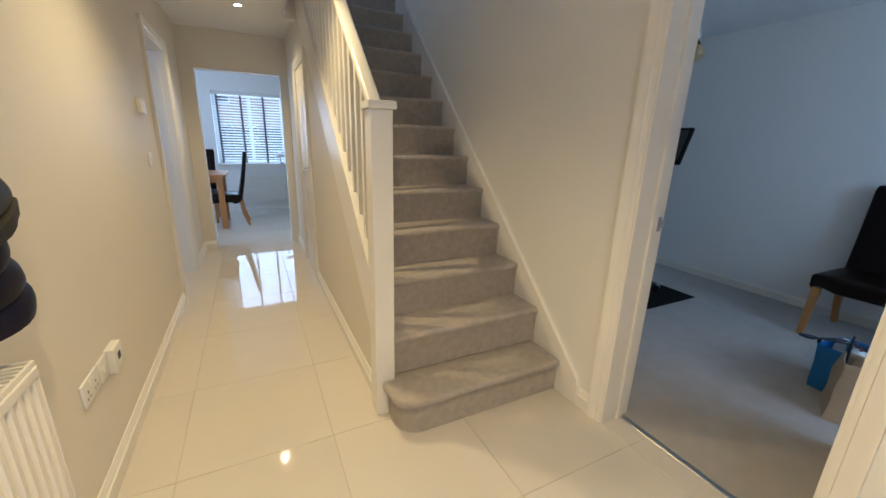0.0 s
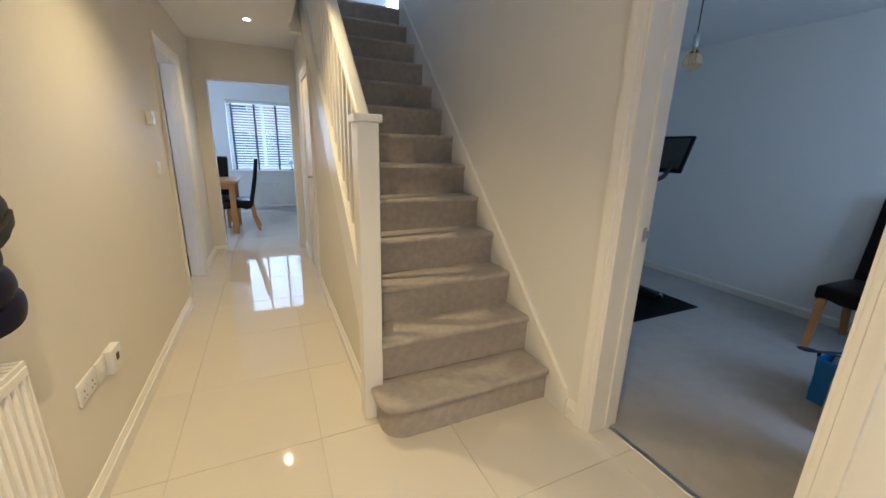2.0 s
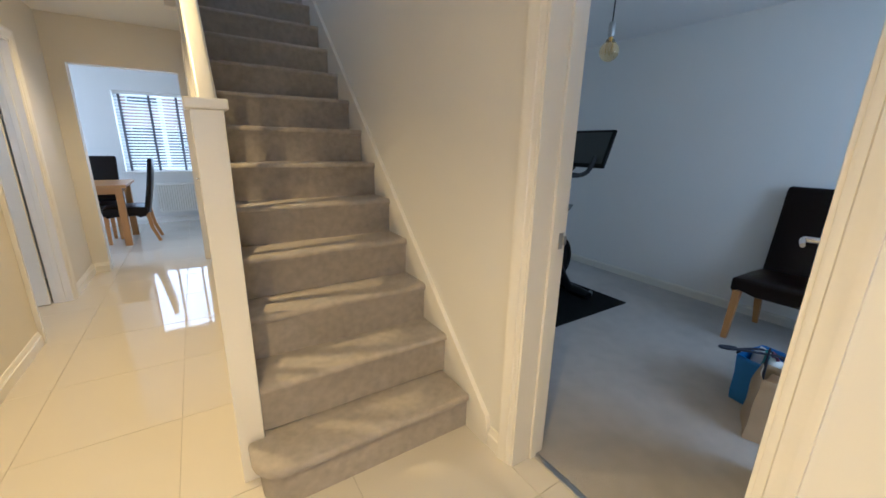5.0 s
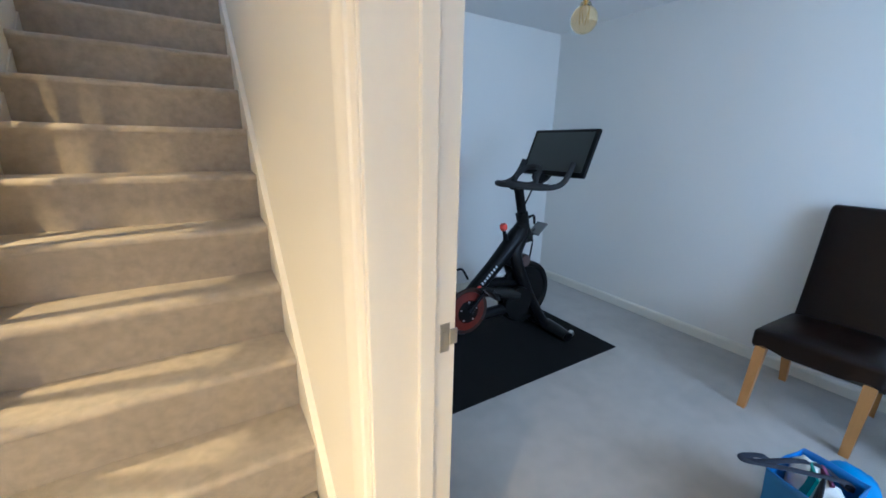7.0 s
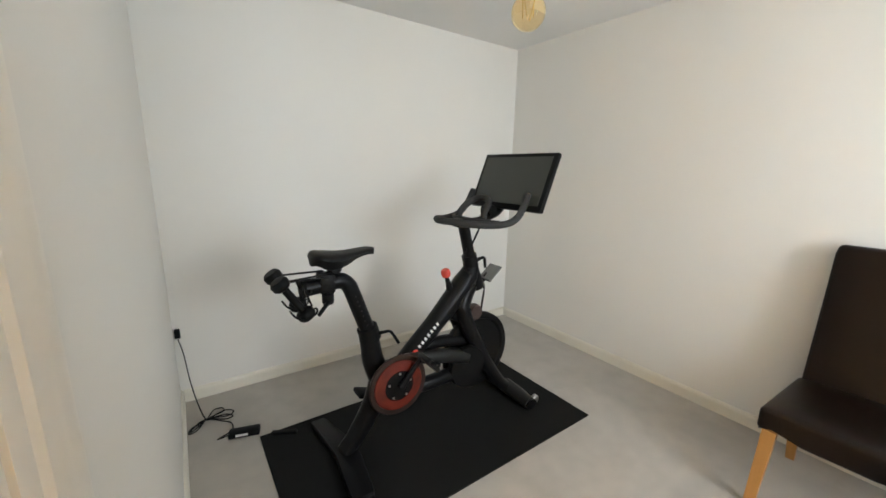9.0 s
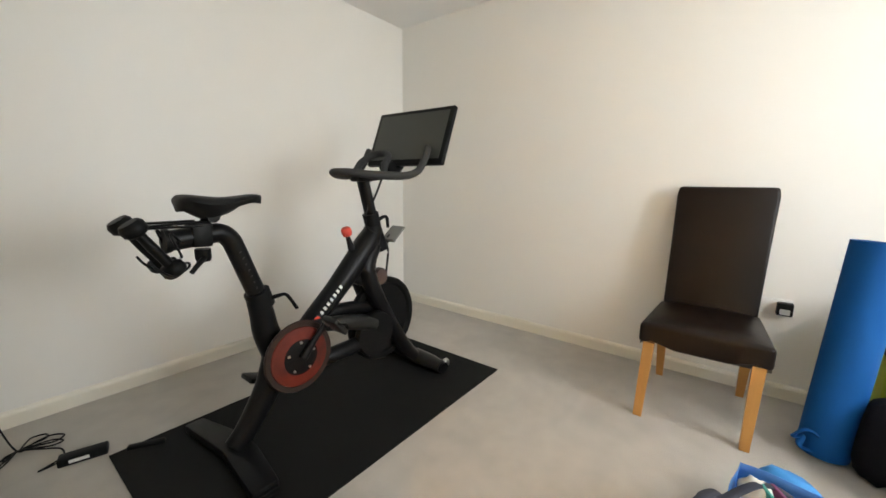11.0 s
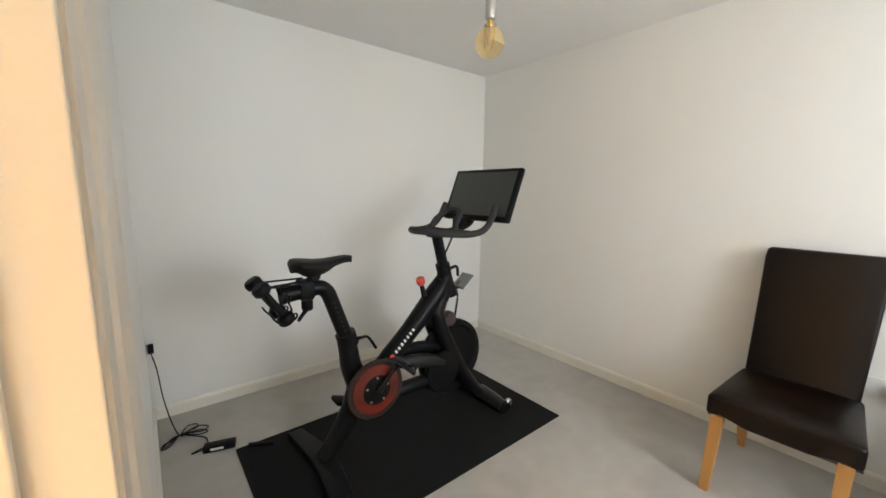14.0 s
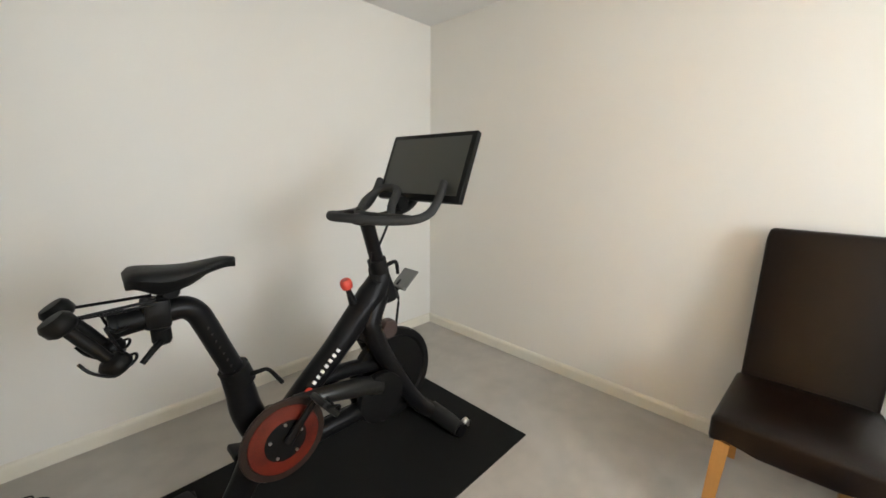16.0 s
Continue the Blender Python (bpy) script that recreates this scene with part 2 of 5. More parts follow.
bm = box(STAIR_HALL, FRONT, 0, STAIR_ROOM, DOOR_Y0, CEILING)
box(STAIR_HALL, DOOR_Y0, DOOR_TOP, STAIR_ROOM, DOOR_Y1, CEILING, bm=bm)
box(STAIR_HALL, DOOR_Y1, 0, STAIR_ROOM, 6.0, CEILING, bm=bm)
box(STAIR_HALL, FRONT, CEILING, STAIR_ROOM, 4.32, TOP, bm=bm)
structure(part("wall_stairs", bm, WALL), "cream painted plaster wall between stairs and exercise room")

bm = box(LEFT - 0.12, HALL_END, 0, KIT_X0, HALL_END + 0.12, CEILING)
box(KIT_X1, HALL_END, 0, STAIR_HALL, HALL_END + 0.12, CEILING, bm=bm)
box(KIT_X0, HALL_END, KIT_TOP, KIT_X1, HALL_END + 0.12, CEILING, bm=bm)
structure(part("wall_hall_end", bm, HALL_WALL), "cream painted wall with open doorway to the kitchen")

structure(part("wall_room_north", box(STAIR_ROOM, ROOM_FAR, 0, ROOM_R + 0.15, ROOM_FAR + 0.12, CEILING), WALL), "white painted plaster wall behind the exercise bike")
structure(part("wall_room_east", box(ROOM_R, FRONT, 0, ROOM_R + 0.15, ROOM_FAR, CEILING), WALL), "white painted plaster wall behind the dining chair")
WX0, WX1, WZ0, WZ1 = 2.45, 3.85, 0.92, 2.10
FD0, FD1, FD_TOP = -0.14, 0.78, 2.06
bm = box(LEFT - 0.12, FRONT - 0.25, 0, FD0, FRONT, CEILING)
box(FD1, FRONT - 0.25, 0, WX0, FRONT, CEILING, bm=bm)
box(FD0, FRONT - 0.25, FD_TOP, FD1, FRONT, CEILING, bm=bm)
box(WX1, FRONT - 0.25, 0, ROOM_R + 0.15, FRONT, CEILING, bm=bm)
box(WX0, FRONT - 0.25, 0, WX1, FRONT, WZ0, bm=bm)
box(WX0, FRONT - 0.25, WZ1, WX1, FRONT, CEILING, bm=bm)
structure(part("wall_front", bm, WALL), "white painted front wall with door and window openings")

# kitchen shell
KX0, KX1 = -2.6, 2.3
KW0, KW1, KWZ0, KWZ1 = -0.38, 1.32, 0.85, 2.07
bm = box(KX0, KITCHEN_FAR, 0, KW0, KITCHEN_FAR + 0.28, CEILING)
box(KW1, KITCHEN_FAR, 0, KX1, KITCHEN_FAR + 0.28, CEILING, bm=bm)
box(KW0, KITCHEN_FAR, 0, KW1, KITCHEN_FAR + 0.28, KWZ0, bm=bm)
box(KW0, KITCHEN_FAR, KWZ1, KW1, KITCHEN_FAR + 0.28, CEILING, bm=bm)
structure(part("wall_kitchen_north", bm, WALL), "white painted kitchen wall with a window")
bm = box(KX0 - 0.12, HALL_END, 0, KX0, 6.15, CEILING)
box(KX0 - 0.12, 7.75, 0, KX0, KITCHEN_FAR + 0.28, CEILING, bm=bm)
box(KX0 - 0.12, 6.15, 2.10, KX0, 7.75, CEILING, bm=bm)
structure(part("wall_kitchen_west", bm, WALL), "white painted kitchen wall with a patio opening")
structure(part("wall_kitchen_east", box(KX1, HALL_END + 0.12, 0, KX1 + 0.12, KITCHEN_FAR + 0.28, CEILING), WALL), "white painted kitchen wall")
bm = box(KX0, HALL_END, 0, LEFT - 0.12, HALL_END + 0.12, CEILING)
box(STAIR_HALL, 6.0, 0, KX1, 6.12, CEILING, bm=bm)
structure(part("wall_kitchen_south", bm, WALL), "white painted kitchen wall")
# room beside the hall, seen through its doorway
bm = box(-2.6, FRONT, 0, -2.48, HALL_END, CEILING)
box(-2.48, FRONT - 0.25, 0, -2.15, FRONT, CEILING, bm=bm)
box(-1.05, FRONT - 0.25, 0, LEFT - 0.12, FRONT, CEILING, bm=bm)
box(-2.15, FRONT - 0.25, 0, -1.05, FRONT, 0.92, bm=bm)
box(-2.15, FRONT - 0.25, 2.10, -1.05, FRONT, CEILING, bm=bm)
structure(part("wall_side_room", bm, WALL), "plain white painted wall of the side room")

# ceilings
structure(part("ceiling", box(0.515, 4.44, CEILING, 0.66, 6.0, UPPER - 0.02, bm=box(-2.6, FRONT - 0.25, CEILING, 0.515, 6.0, UPPER - 0.02)), CEIL), "white painted plaster ceiling of hall", "ceiling")
structure(part("ceiling_entrance", box(0.515, FRONT - 0.25, CEILING, STAIR_HALL, 1.45, UPPER - 0.02), CEIL), "white painted plaster ceiling at the entrance", "ceiling")
structure(part("ceiling_room", box(STAIR_ROOM, FRONT - 0.25, CEILING, ROOM_R + 0.15, ROOM_FAR + 0.12, CEILING + 0.15), CEIL), "white painted plaster ceiling of the exercise room", "ceiling")
structure(part("ceiling_kitchen", box(-2.6, 6.0, CEILING, KX1 + 0.12, KITCHEN_FAR + 0.28, CEILING + 0.15), CEIL), "white painted plaster kitchen ceiling", "ceiling")
# upper floor round the stairwell
bm = box(-1.0, 6.0, UPPER - 0.3, 1.88, 6.12, TOP)
box(2.80, 6.0, UPPER - 0.3, 3.2, 6.12, TOP, bm=bm)
box(1.88, 6.0, UPPER - 0.3, 2.80, 6.12, 2.76, bm=bm)
box(1.88, 6.0, 4.2, 2.80, 6.12, TOP, bm=bm)
structure(part("wall_landing_north", bm, WALL), "white painted wall at the top of the stairs")
bm = box(-1.12, FRONT - 0.25, UPPER - 0.02, -1.0, 6.12, TOP)
box(-1.0, FRONT - 0.25, UPPER - 0.02, STAIR_ROOM, FRONT, TOP, bm=bm)
box(3.2, 4.32, UPPER - 0.3, 3.32, 6.12, TOP, bm=bm)
box(STAIR_ROOM, 4.20, UPPER - 0.3, 3.2, 4.32, TOP, bm=bm)
structure(part("wall_landing_west", bm, WALL), "white painted walls of the landing")
structure(part("ceiling_landing", box(-1.12, FRONT - 0.25, TOP, 3.32, 6.12, TOP + 0.1), CEIL), "white painted landing ceiling", "ceiling")

# floors
structure(part("floor_room", box(STAIR_HALL + 0.14, FRONT, -0.1, ROOM_R, ROOM_FAR, 0.0), CARPET), "light grey cut-pile carpet of the exercise room", "floor")
floor = part("floor", box(-2.6, FRONT - 0.25, -0.1, STAIR_HALL + 0.14, KITCHEN_FAR, -0.004), GROUT)
structure(floor, "cream polished porcelain tile floor of hall and kitchen", "floor")
structure(part("floor_kitchen_east", box(STAIR_HALL + 0.14, ROOM_FAR + 0.12, -0.1, KX1, KITCHEN_FAR, -0.002), TILE), "cream polished porcelain kitchen floor", "floor")
# upper floor at the head of the stairs
RISE, GOING, NOSE_Y = 0.207, 0.2225, 1.575
NOSE_TOP = NOSE_Y + 12 * GOING
structure(part("landing_floor", box(0.66, NOSE_TOP + 0.03, UPPER - 0.28, 3.2, 6.0, UPPER), STAIR_CARPET), "taupe carpeted landing floor", "floor")
structure(part("landing_edge", box(0.505, 1.45, CEILING - 0.006, 0.530, 4.31, UPPER + 0.02), GLOSS), "white painted trim along the stairwell edge", "trim")

# skirting boards, with a stepped moulding at the top
SKIRT = ((0, 0), (0.018, 0), (0.018, 0.060), (0.0205, 0.064), (0.018, 0.069), (0.0145, 0.071), (0.0145, 0.074), (0.005, 0.100), (0, 0.100))


LOW_SKIRT = ((0, 0), (0.016, 0), (0.016, 0.060), (0.012, 0.071), (0.004, 0.078), (0, 0.078))


def skirting_x(x, y0, y1, side, name="baseboard", profile=SKIRT, mat=None, label="white gloss moulded skirting board"):
    """Along y on a wall face at x; side +1 if the room lies towards +x."""
    pts = [(x + side * a, z) for a, z in profile]
    return structure(part(name, prism(pts, "y", y0, y1), mat or GLOSS), label, "baseboard")


def skirting_y(y, x0, x1, side, name="baseboard", profile=SKIRT, mat=None, label="white gloss moulded skirting board"):
    bm = prism([(y + side * a, z) for a, z in profile], "x", x0, x1)
    return structure(part(name, bm, mat or GLOSS), label, "baseboard")


skirting_x(LEFT, FRONT, SIDE_Y0 - 0.075, 1)
skirting_x(LEFT, SIDE_Y1 + 0.075, HALL_END, 1)
skirting_y(HALL_END, LEFT + 0.017, KIT_X0 - 0.002, -1)
skirting_x(STAIR_HALL, DOOR_Y1 + 0.073, 1.444, -1)
CREAM = material("aged_cream_gloss", (0.76, 0.72, 0.625), 0.4, vary=0.05, scale=3, bump=0.02, bump_scale=90)
LOW = dict(profile=LOW_SKIRT, mat=CREAM, label="low yellowed cream gloss skirting board")
skirting_x(STAIR_ROOM, DOOR_Y1 + 0.073, ROOM_FAR, 1, **LOW)
skirting_x(STAIR_ROOM, FRONT, DOOR_Y0 - 0.073, 1, **LOW)
skirting_y(ROOM_FAR, STAIR_ROOM + 0.017, ROOM_R - 0.017, -1, **LOW)
skirting_x(ROOM_R, FRONT, ROOM_FAR, -1, **LOW)
skirting_y(KITCHEN_FAR, KX0, KX1, -1)

# architraves and linings
ARCH = ((0, 0), (0, 0.008), (0.010, 0.012), (0.018, 0.012), (0.022, 0.017), (0.050, 0.020), (0.058, 0.024), (0.070, 0.024), (0.070, 0))


def architrave_on_x(name, x, side, y0, y1, top, label):
    """Round an opening in a wall whose face is at x; side: where the face looks."""
    frame_ob = new(name)
    structure(frame_ob, label, "trim")
    def mitred(name_, ends):
        """Pulls the profile between two rows of points that end in the mitres."""
        own = bmesh.new()
        rows = [[own.verts.new(p) for p in row] for row in ends]
        own.faces.new(rows[0])
        own.faces.new(rows[1][::-1])
        for k in range(len(ARCH)):
            j_ = (k + 1) % len(ARCH)
            own.faces.new((rows[0][k], rows[0][j_], rows[1][j_], rows[1][k]))
        part(name_, own, GLOSS, frame_ob, smooth=30)

    for a, s in ((y0, -1), (y1, 1)):
        edge = [(x + side * d, a + s * (w - 0.003), w) for w, d in ARCH]
        mitred("architrave_leg", ([(px, py, 0) for px, py, w in edge], [(px, py, top + w - 0.0035) for px, py, w in edge]))
    mitred("architrave_head", ([(x + side * d, y0 - w + 0.003, top + w - 0.003) for w, d in ARCH], [(x + side * d, y1 + w - 0.003, top + w - 0.003) for w, d in ARCH]))
    return frame_ob


architrave_on_x("trim_room_door", STAIR_HALL, -1, DOOR_Y0, DOOR_Y1, DOOR_TOP, "cream gloss moulded architrave round the room door")
architrave_on_x("trim_room_door_inner", STAIR_ROOM, 1, DOOR_Y0, DOOR_Y1, DOOR_TOP, "white gloss moulded architrave inside the exercise room")
architrave_on_x("trim_side_door", LEFT, 1, SIDE_Y0, SIDE_Y1, DOOR_TOP, "white gloss moulded architrave round the side doorway")


def lining(name, x0, x1, y0, y1, top, stop, label):
    ob = new(name)
    structure(ob, label, "door frame")
    part("jamb", box(x0, y0 - 0.002, 0, x1, y0 + 0.014, top, 0.002), GLOSS, ob)
    part("jamb", box(x0, y1 - 0.014, 0, x1, y1 + 0.002, top, 0.002), GLOSS, ob)
    part("head", box(x0, y0 + 0.014, top - 0.016, x1, y1 - 0.014, top + 0.002, 0.002), GLOSS, ob)
    part("door_stop", box(stop, y0 + 0.014, 0, stop + 0.035, y0 + 0.026, top - 0.016, 0.002), GLOSS, ob)
    part("door_stop", box(stop, y1 - 0.026, 0, stop + 0.035, y1 - 0.014, top - 0.016, 0.002), GLOSS, ob)
    return ob


frame_room = lining("door_frame_room", STAIR_HALL - 0.004, STAIR_ROOM + 0.004, DOOR_Y0, DOOR_Y1, DOOR_TOP, 1.675, "cream gloss door lining with stop and steel strike plate")
bm = box(1.727, DOOR_Y1 - 0.0155, 0.975, 1.750, DOOR_Y1 - 0.013, 1.040, 0.001)
box(1.749, DOOR_Y1 - 0.0185, 0.990, 1.768, DOOR_Y1 - 0.013, 1.025, 0.002, bm=bm)
box(1.732, DOOR_Y1 - 0.0162, 0.988, 1.744, DOOR_Y1 - 0.0148, 1.022, bm=bm)
part("strike_plate", bm, STEEL, frame_room, "brushed steel strike plate")
frame_side = lining("door_frame_side", LEFT - 0.124, LEFT + 0.004, SIDE_Y0, SIDE_Y1, DOOR_TOP, -0.545, "white gloss door lining with hinges")

# the metal strip between tile and carpet
bm = prism([(1.700, 0), (1.704, 0.004), (1.722, 0.006), (1.734, 0.002), (1.734, 0)], "y", DOOR_Y0 + 0.016, DOOR_Y1 - 0.016)
structure(part("threshold_strip", bm, STEEL), "brushed steel carpet threshold strip in the doorway", "trim")

# ---- staircase ----
stairs = thing("staircase", "taupe carpeted straight staircase with a rounded bottom step", "stairs")


def step_profile(y0, z0, z1, back):
    pts = [(back, z0), (y0 + 0.018, z0), (y0 + 0.016, z1 - 0.042)]
    for k in range(7):
        a = math.pi * (1.15 - k / 6 * 0.65)
        pts.append((y0 + 0.021 + 0.021 * math.cos(a), z1 - 0.021 + 0.021 * math.sin(a)))
    return pts + [(back, z1)]


def nap(bm, size=0.003, scale=5.0):
    """Small unevenness of a soft surface."""
    for v in bm.verts:
        v.co += Vector((0, noise.noise(v.co * scale) * size, noise.noise(v.co * scale + Vector((7, 3, 1))) * size))
    return bm


def split_long(bm, n):
    for i in range(1, n):
        x = 0.652 + (1.556 - 0.652) * i / n
        bmesh.ops.bisect_plane(bm, geom=bm.verts[:] + bm.edges[:] + bm.faces[:], plane_co=(x, 0, 0), plane_no=(1, 0, 0))
    return bm


for k in range(1, 13):
    y0 = NOSE_Y + GOING * k
    bm = prism(step_profile(y0, RISE * k - 0.004, RISE * (k + 1), y0 + GOING + 0.022), "x", 0.673 if k == 1 else 0.652, 1.556)
    part("step", nap(split_long(bm, 10)), STAIR_CARPET, stairs, smooth=50)
# the bottom step, rounded where it wraps the newel
def bottom_plan(inset):
    x0, y0, r = 0.605 + inset, NOSE_Y + inset, 0.115
    pts = [(1.556, y0), (1.556, y0 + 0.26), (0.668, y0 + 0.26), (0.668, 1.797), (x0, 1.797)]
    return pts + [(x0 + r - r * math.cos(a), y0 + r - r * math.sin(a)) for a in (math.pi / 2 * k / 8 for k in range(9))]


part("riser", prism(bottom_plan(0.030), "z", 0, 0.160), STAIR_CARPET, stairs, smooth=40)
part("step", prism(bottom_plan(0.0), "z", 0.156, 0.197, bevel=0.018, segments=4), STAIR_CARPET, stairs, smooth=60)


def slope(y):
    return RISE + (y - NOSE_Y) * RISE / GOING


def sloped(x0, x1, y0, y1, low, high, bevel=0.0):
    """A board that follows the stairs from y0 to y1, between two heights above the line of the nosings."""
    return prism([(y0, slope(y0) + low), (y1, slope(y1) + low), (y1, slope(y1) + high), (y0, slope(y0) + high)], "x", x0, x1, bevel)


bm = prism([(1.445, 0.0), (1.640, 0.0), (NOSE_TOP, slope(NOSE_TOP) - 0.28), (NOSE_TOP + 0.05, UPPER), (NOSE_TOP + 0.05, UPPER + 0.1), (NOSE_TOP - 0.05, UPPER + 0.060), (1.460, 0.150), (1.445, 0.098)], "x", 1.556, 1.579)
part("wall_string", bm, GLOSS, stairs, "white gloss board along the wall")

# outer string, wall below it, newels, rail and balusters
balustrade = thing("balustrade", "white painted wooden balustrade with square spindles and newel post", "balustrade")
STR_TOP = 0.15
part("outer_string", sloped(0.603, 0.652, 1.893, 4.32, -0.20, STR_TOP, 0.003), GLOSS, balustrade)
part("string_cap", sloped(0.595, 0.66, 1.895, 4.32, STR_TOP - 0.001, STR_TOP + 0.02, 0.003), GLOSS, balustrade)
bm = box(0.577, 1.80, 0, 0.671, 1.894, 1.455, 0.004)
newel = part("newel_post", bm, GLOSS, balustrade)
bm = box(0.563, 1.786, 1.455, 0.685, 1.908, 1.488, 0.006)
part("newel_cap", bm, GLOSS, newel)
bm = box(0.520, 4.32, 2.365, 0.630, 4.43, 3.75, 0.004)
part("newel_post", bm, GLOSS, balustrade)
RAIL_TOP = 0.97
bm = sloped(0.600, 0.664, 1.893, 4.33, RAIL_TOP - 0.058, RAIL_TOP, 0.012)
part("handrail", bm, GLOSS, balustrade, smooth=40)
spindle = None
y = 1.985
while y < 4.28:
    if spindle is None:
        bm = prism([(y - 0.016, slope(y - 0.016) + STR_TOP + 0.015), (y + 0.016, slope(y + 0.016) + STR_TOP + 0.015),
                    (y + 0.016, slope(y + 0.016) + RAIL_TOP - 0.05), (y - 0.016, slope(y - 0.016) + RAIL_TOP - 0.05)], "x", 0.616, 0.648, 0.0025, segments=1)
        turned(bm, Matrix.Translation((0, -y, -slope(y))))
        spindle = part("spindle", bm, GLOSS, balustrade)
        mesh = spindle.data
    else:
        spindle = new("spindle", mesh)
        spindle.parent = balustrade
    spindle.location = (0, y, slope(y))
    y += 0.1115

# wall under the stairs, with the cupboard door
CUP0, CUP1, CUP_TOP = 3.93, 4.66, 1.99
y_top = NOSE_Y + (CEILING - RISE + 0.1) * GOING / RISE
pts = [(1.893, 0), (CUP0, 0), (CUP0, CUP_TOP), (CUP1, CUP_TOP), (CUP1, 0), (HALL_END, 0), (HALL_END, CEILING), (y_top, CEILING), (1.893, slope(1.893) - 0.1)]
structure(part("wall_under_stairs", prism(pts, "x", 0.62, 0.66), HALL_WALL), "cream painted wall under the stairs")
# a solid block whose dark colour stands for the shade in the cupboard
structure(part("wall_cupboard", box(0.66, 3.90, 0, 1.3, HALL_END, CUP_TOP + 0.005), GAP_SHADE_AND_DISPLAY), "solid block coloured dark as the shade inside the cupboard under the stairs")
skirting_x(0.62, 1.897, CUP0 - 0.075, -1)
skirting_x(0.62, CUP1 + 0.075, HALL_END, -1)
architrave_on_x("trim_cupboard_door", 0.62, -1, CUP0, CUP1, CUP_TOP, "white gloss moulded architrave round the cupboard door")


def lever_handle(parent, m):
    """A lever on a slim plate, lying on a face that looks along +y; the lever points along +x."""
    bm = box(-0.02, 0, -0.08, 0.02, 0.009, 0.08, 0.004)
    lathe([(0.011, 0), (0.011, 0.045), (0.009, 0.048)], pose(0, 0.005, 0.025, -90), 14, bm)
    tube(spline([(0, 0.047, 0.025), (0.02, 0.052, 0.025), (0.07, 0.05, 0.025), (0.12, 0.046, 0.022)], 4), [0.011, 0.009, 0.009, 0.008], 10, bm)
    turned(bm, m)
    return part("door_handle", bm, CHROME, parent, "chrome lever door handle on a plate", smooth=40)


def panel_door(name, width, height, label, m, handle_at=None):
    """A moulded panel door; its hinge edge is at the origin and it runs along +x."""
    ob = thing(name, label, "door")
    tagged(ob, kind="structure")
    t = 0.0175
    stile, rails = 0.10, (0.22, 0.86, 1.06, height - 0.11)
    bm = box(0, -t, 0.008, width, t, height, 0.002)
    leaf = part("leaf", bm, GLOSS, ob)
    mid = width / 2
    for x0, x1 in ((stile, mid - 0.045), (mid + 0.045, width - stile)):
        for z0, z1 in ((rails[0], rails[1]), (rails[2], rails[3])):
            for s in (1, -1):
                bm = None
                for a, d, w in ((0, 0.004, 0.030),):
                    y0, y1 = sorted((s * (t - 0.003), s * (t + d)))
                    for q in ((x0 + a, z0 + a, x1 - a, z0 + a + w), (x0 + a, z1 - a - w, x1 - a, z1 - a), (x0 + a, z0 + a + w, x0 + a + w, z1 - a - w), (x1 - a - w, z0 + a + w, x1 - a, z1 - a - w)):
                        bm = box(q[0], y0, q[1], q[2], y1, q[3], 0.0030, bm=bm, segments=2)
                part("moulding", bm, GLOSS, leaf)
    if handle_at:
        lever_handle(ob, pose(handle_at, t, 1.03) @ Matrix.Diagonal((-1, 1, 1, 1)))
        lever_handle(ob, pose(handle_at, -t, 1.03) @ Matrix.Diagonal((-1, -1, 1, 1)))
    ob.matrix_world = m
    return ob


panel_door("door_1", 0.745, 1.985, "open white moulded panel door with chrome lever handle", pose(1.752, 0.548, 0, 0, 0, 11.0), 0.692)
panel_door("door_2", 0.755, 1.985, "open white panel door standing in the side room", pose(LEFT - 0.134, SIDE_Y1 - 0.036, 0, 0, 0, 180), 0.70)
panel_door("door_3", CUP1 - CUP0 - 0.012, CUP_TOP - 0.012, "closed white panel door of the cupboard under the stairs", pose(0.638, CUP1 - 0.006, 0, 0, 0, -90), 0.66)
for z in (0.24, 1.0, 1.78):
    bm = box(-0.652, SIDE_Y1 - 0.0175, z - 0.05, -0.612, SIDE_Y1 - 0.0135, z + 0.05)
    lathe([(0.006, -0.05), (0.006, 0.05)], pose(-0.618, SIDE_Y1 - 0.019, z), 10, bm)
    part("hinge", bm, STEEL, frame_side, "steel butt hinge")
# ---- hall fittings ----
LAMP_GLOW = glow("lamp_face", (1.0, 0.80, 0.55), 60.0)
for dx, dy, _ in DOWNLIGHTS:
    dl = thing("downlight", "recessed round ceiling downlight with white rim, switched on", "ceiling light", (dx, dy, CEILING), "hall downlights")
    part("rim", lathe([(0.030, -0.001), (0.030, -0.006), (0.040, -0.007), (0.043, -0.003), (0.043, 0.0)], sides=28), WHITE_PLASTIC, dl, smooth=40)
    part("lens", lathe([(0.0, -0.0035), (0.029, -0.003), (0.029, -0.0005)], sides=24), LAMP_GLOW, dl, "glowing lamp face")


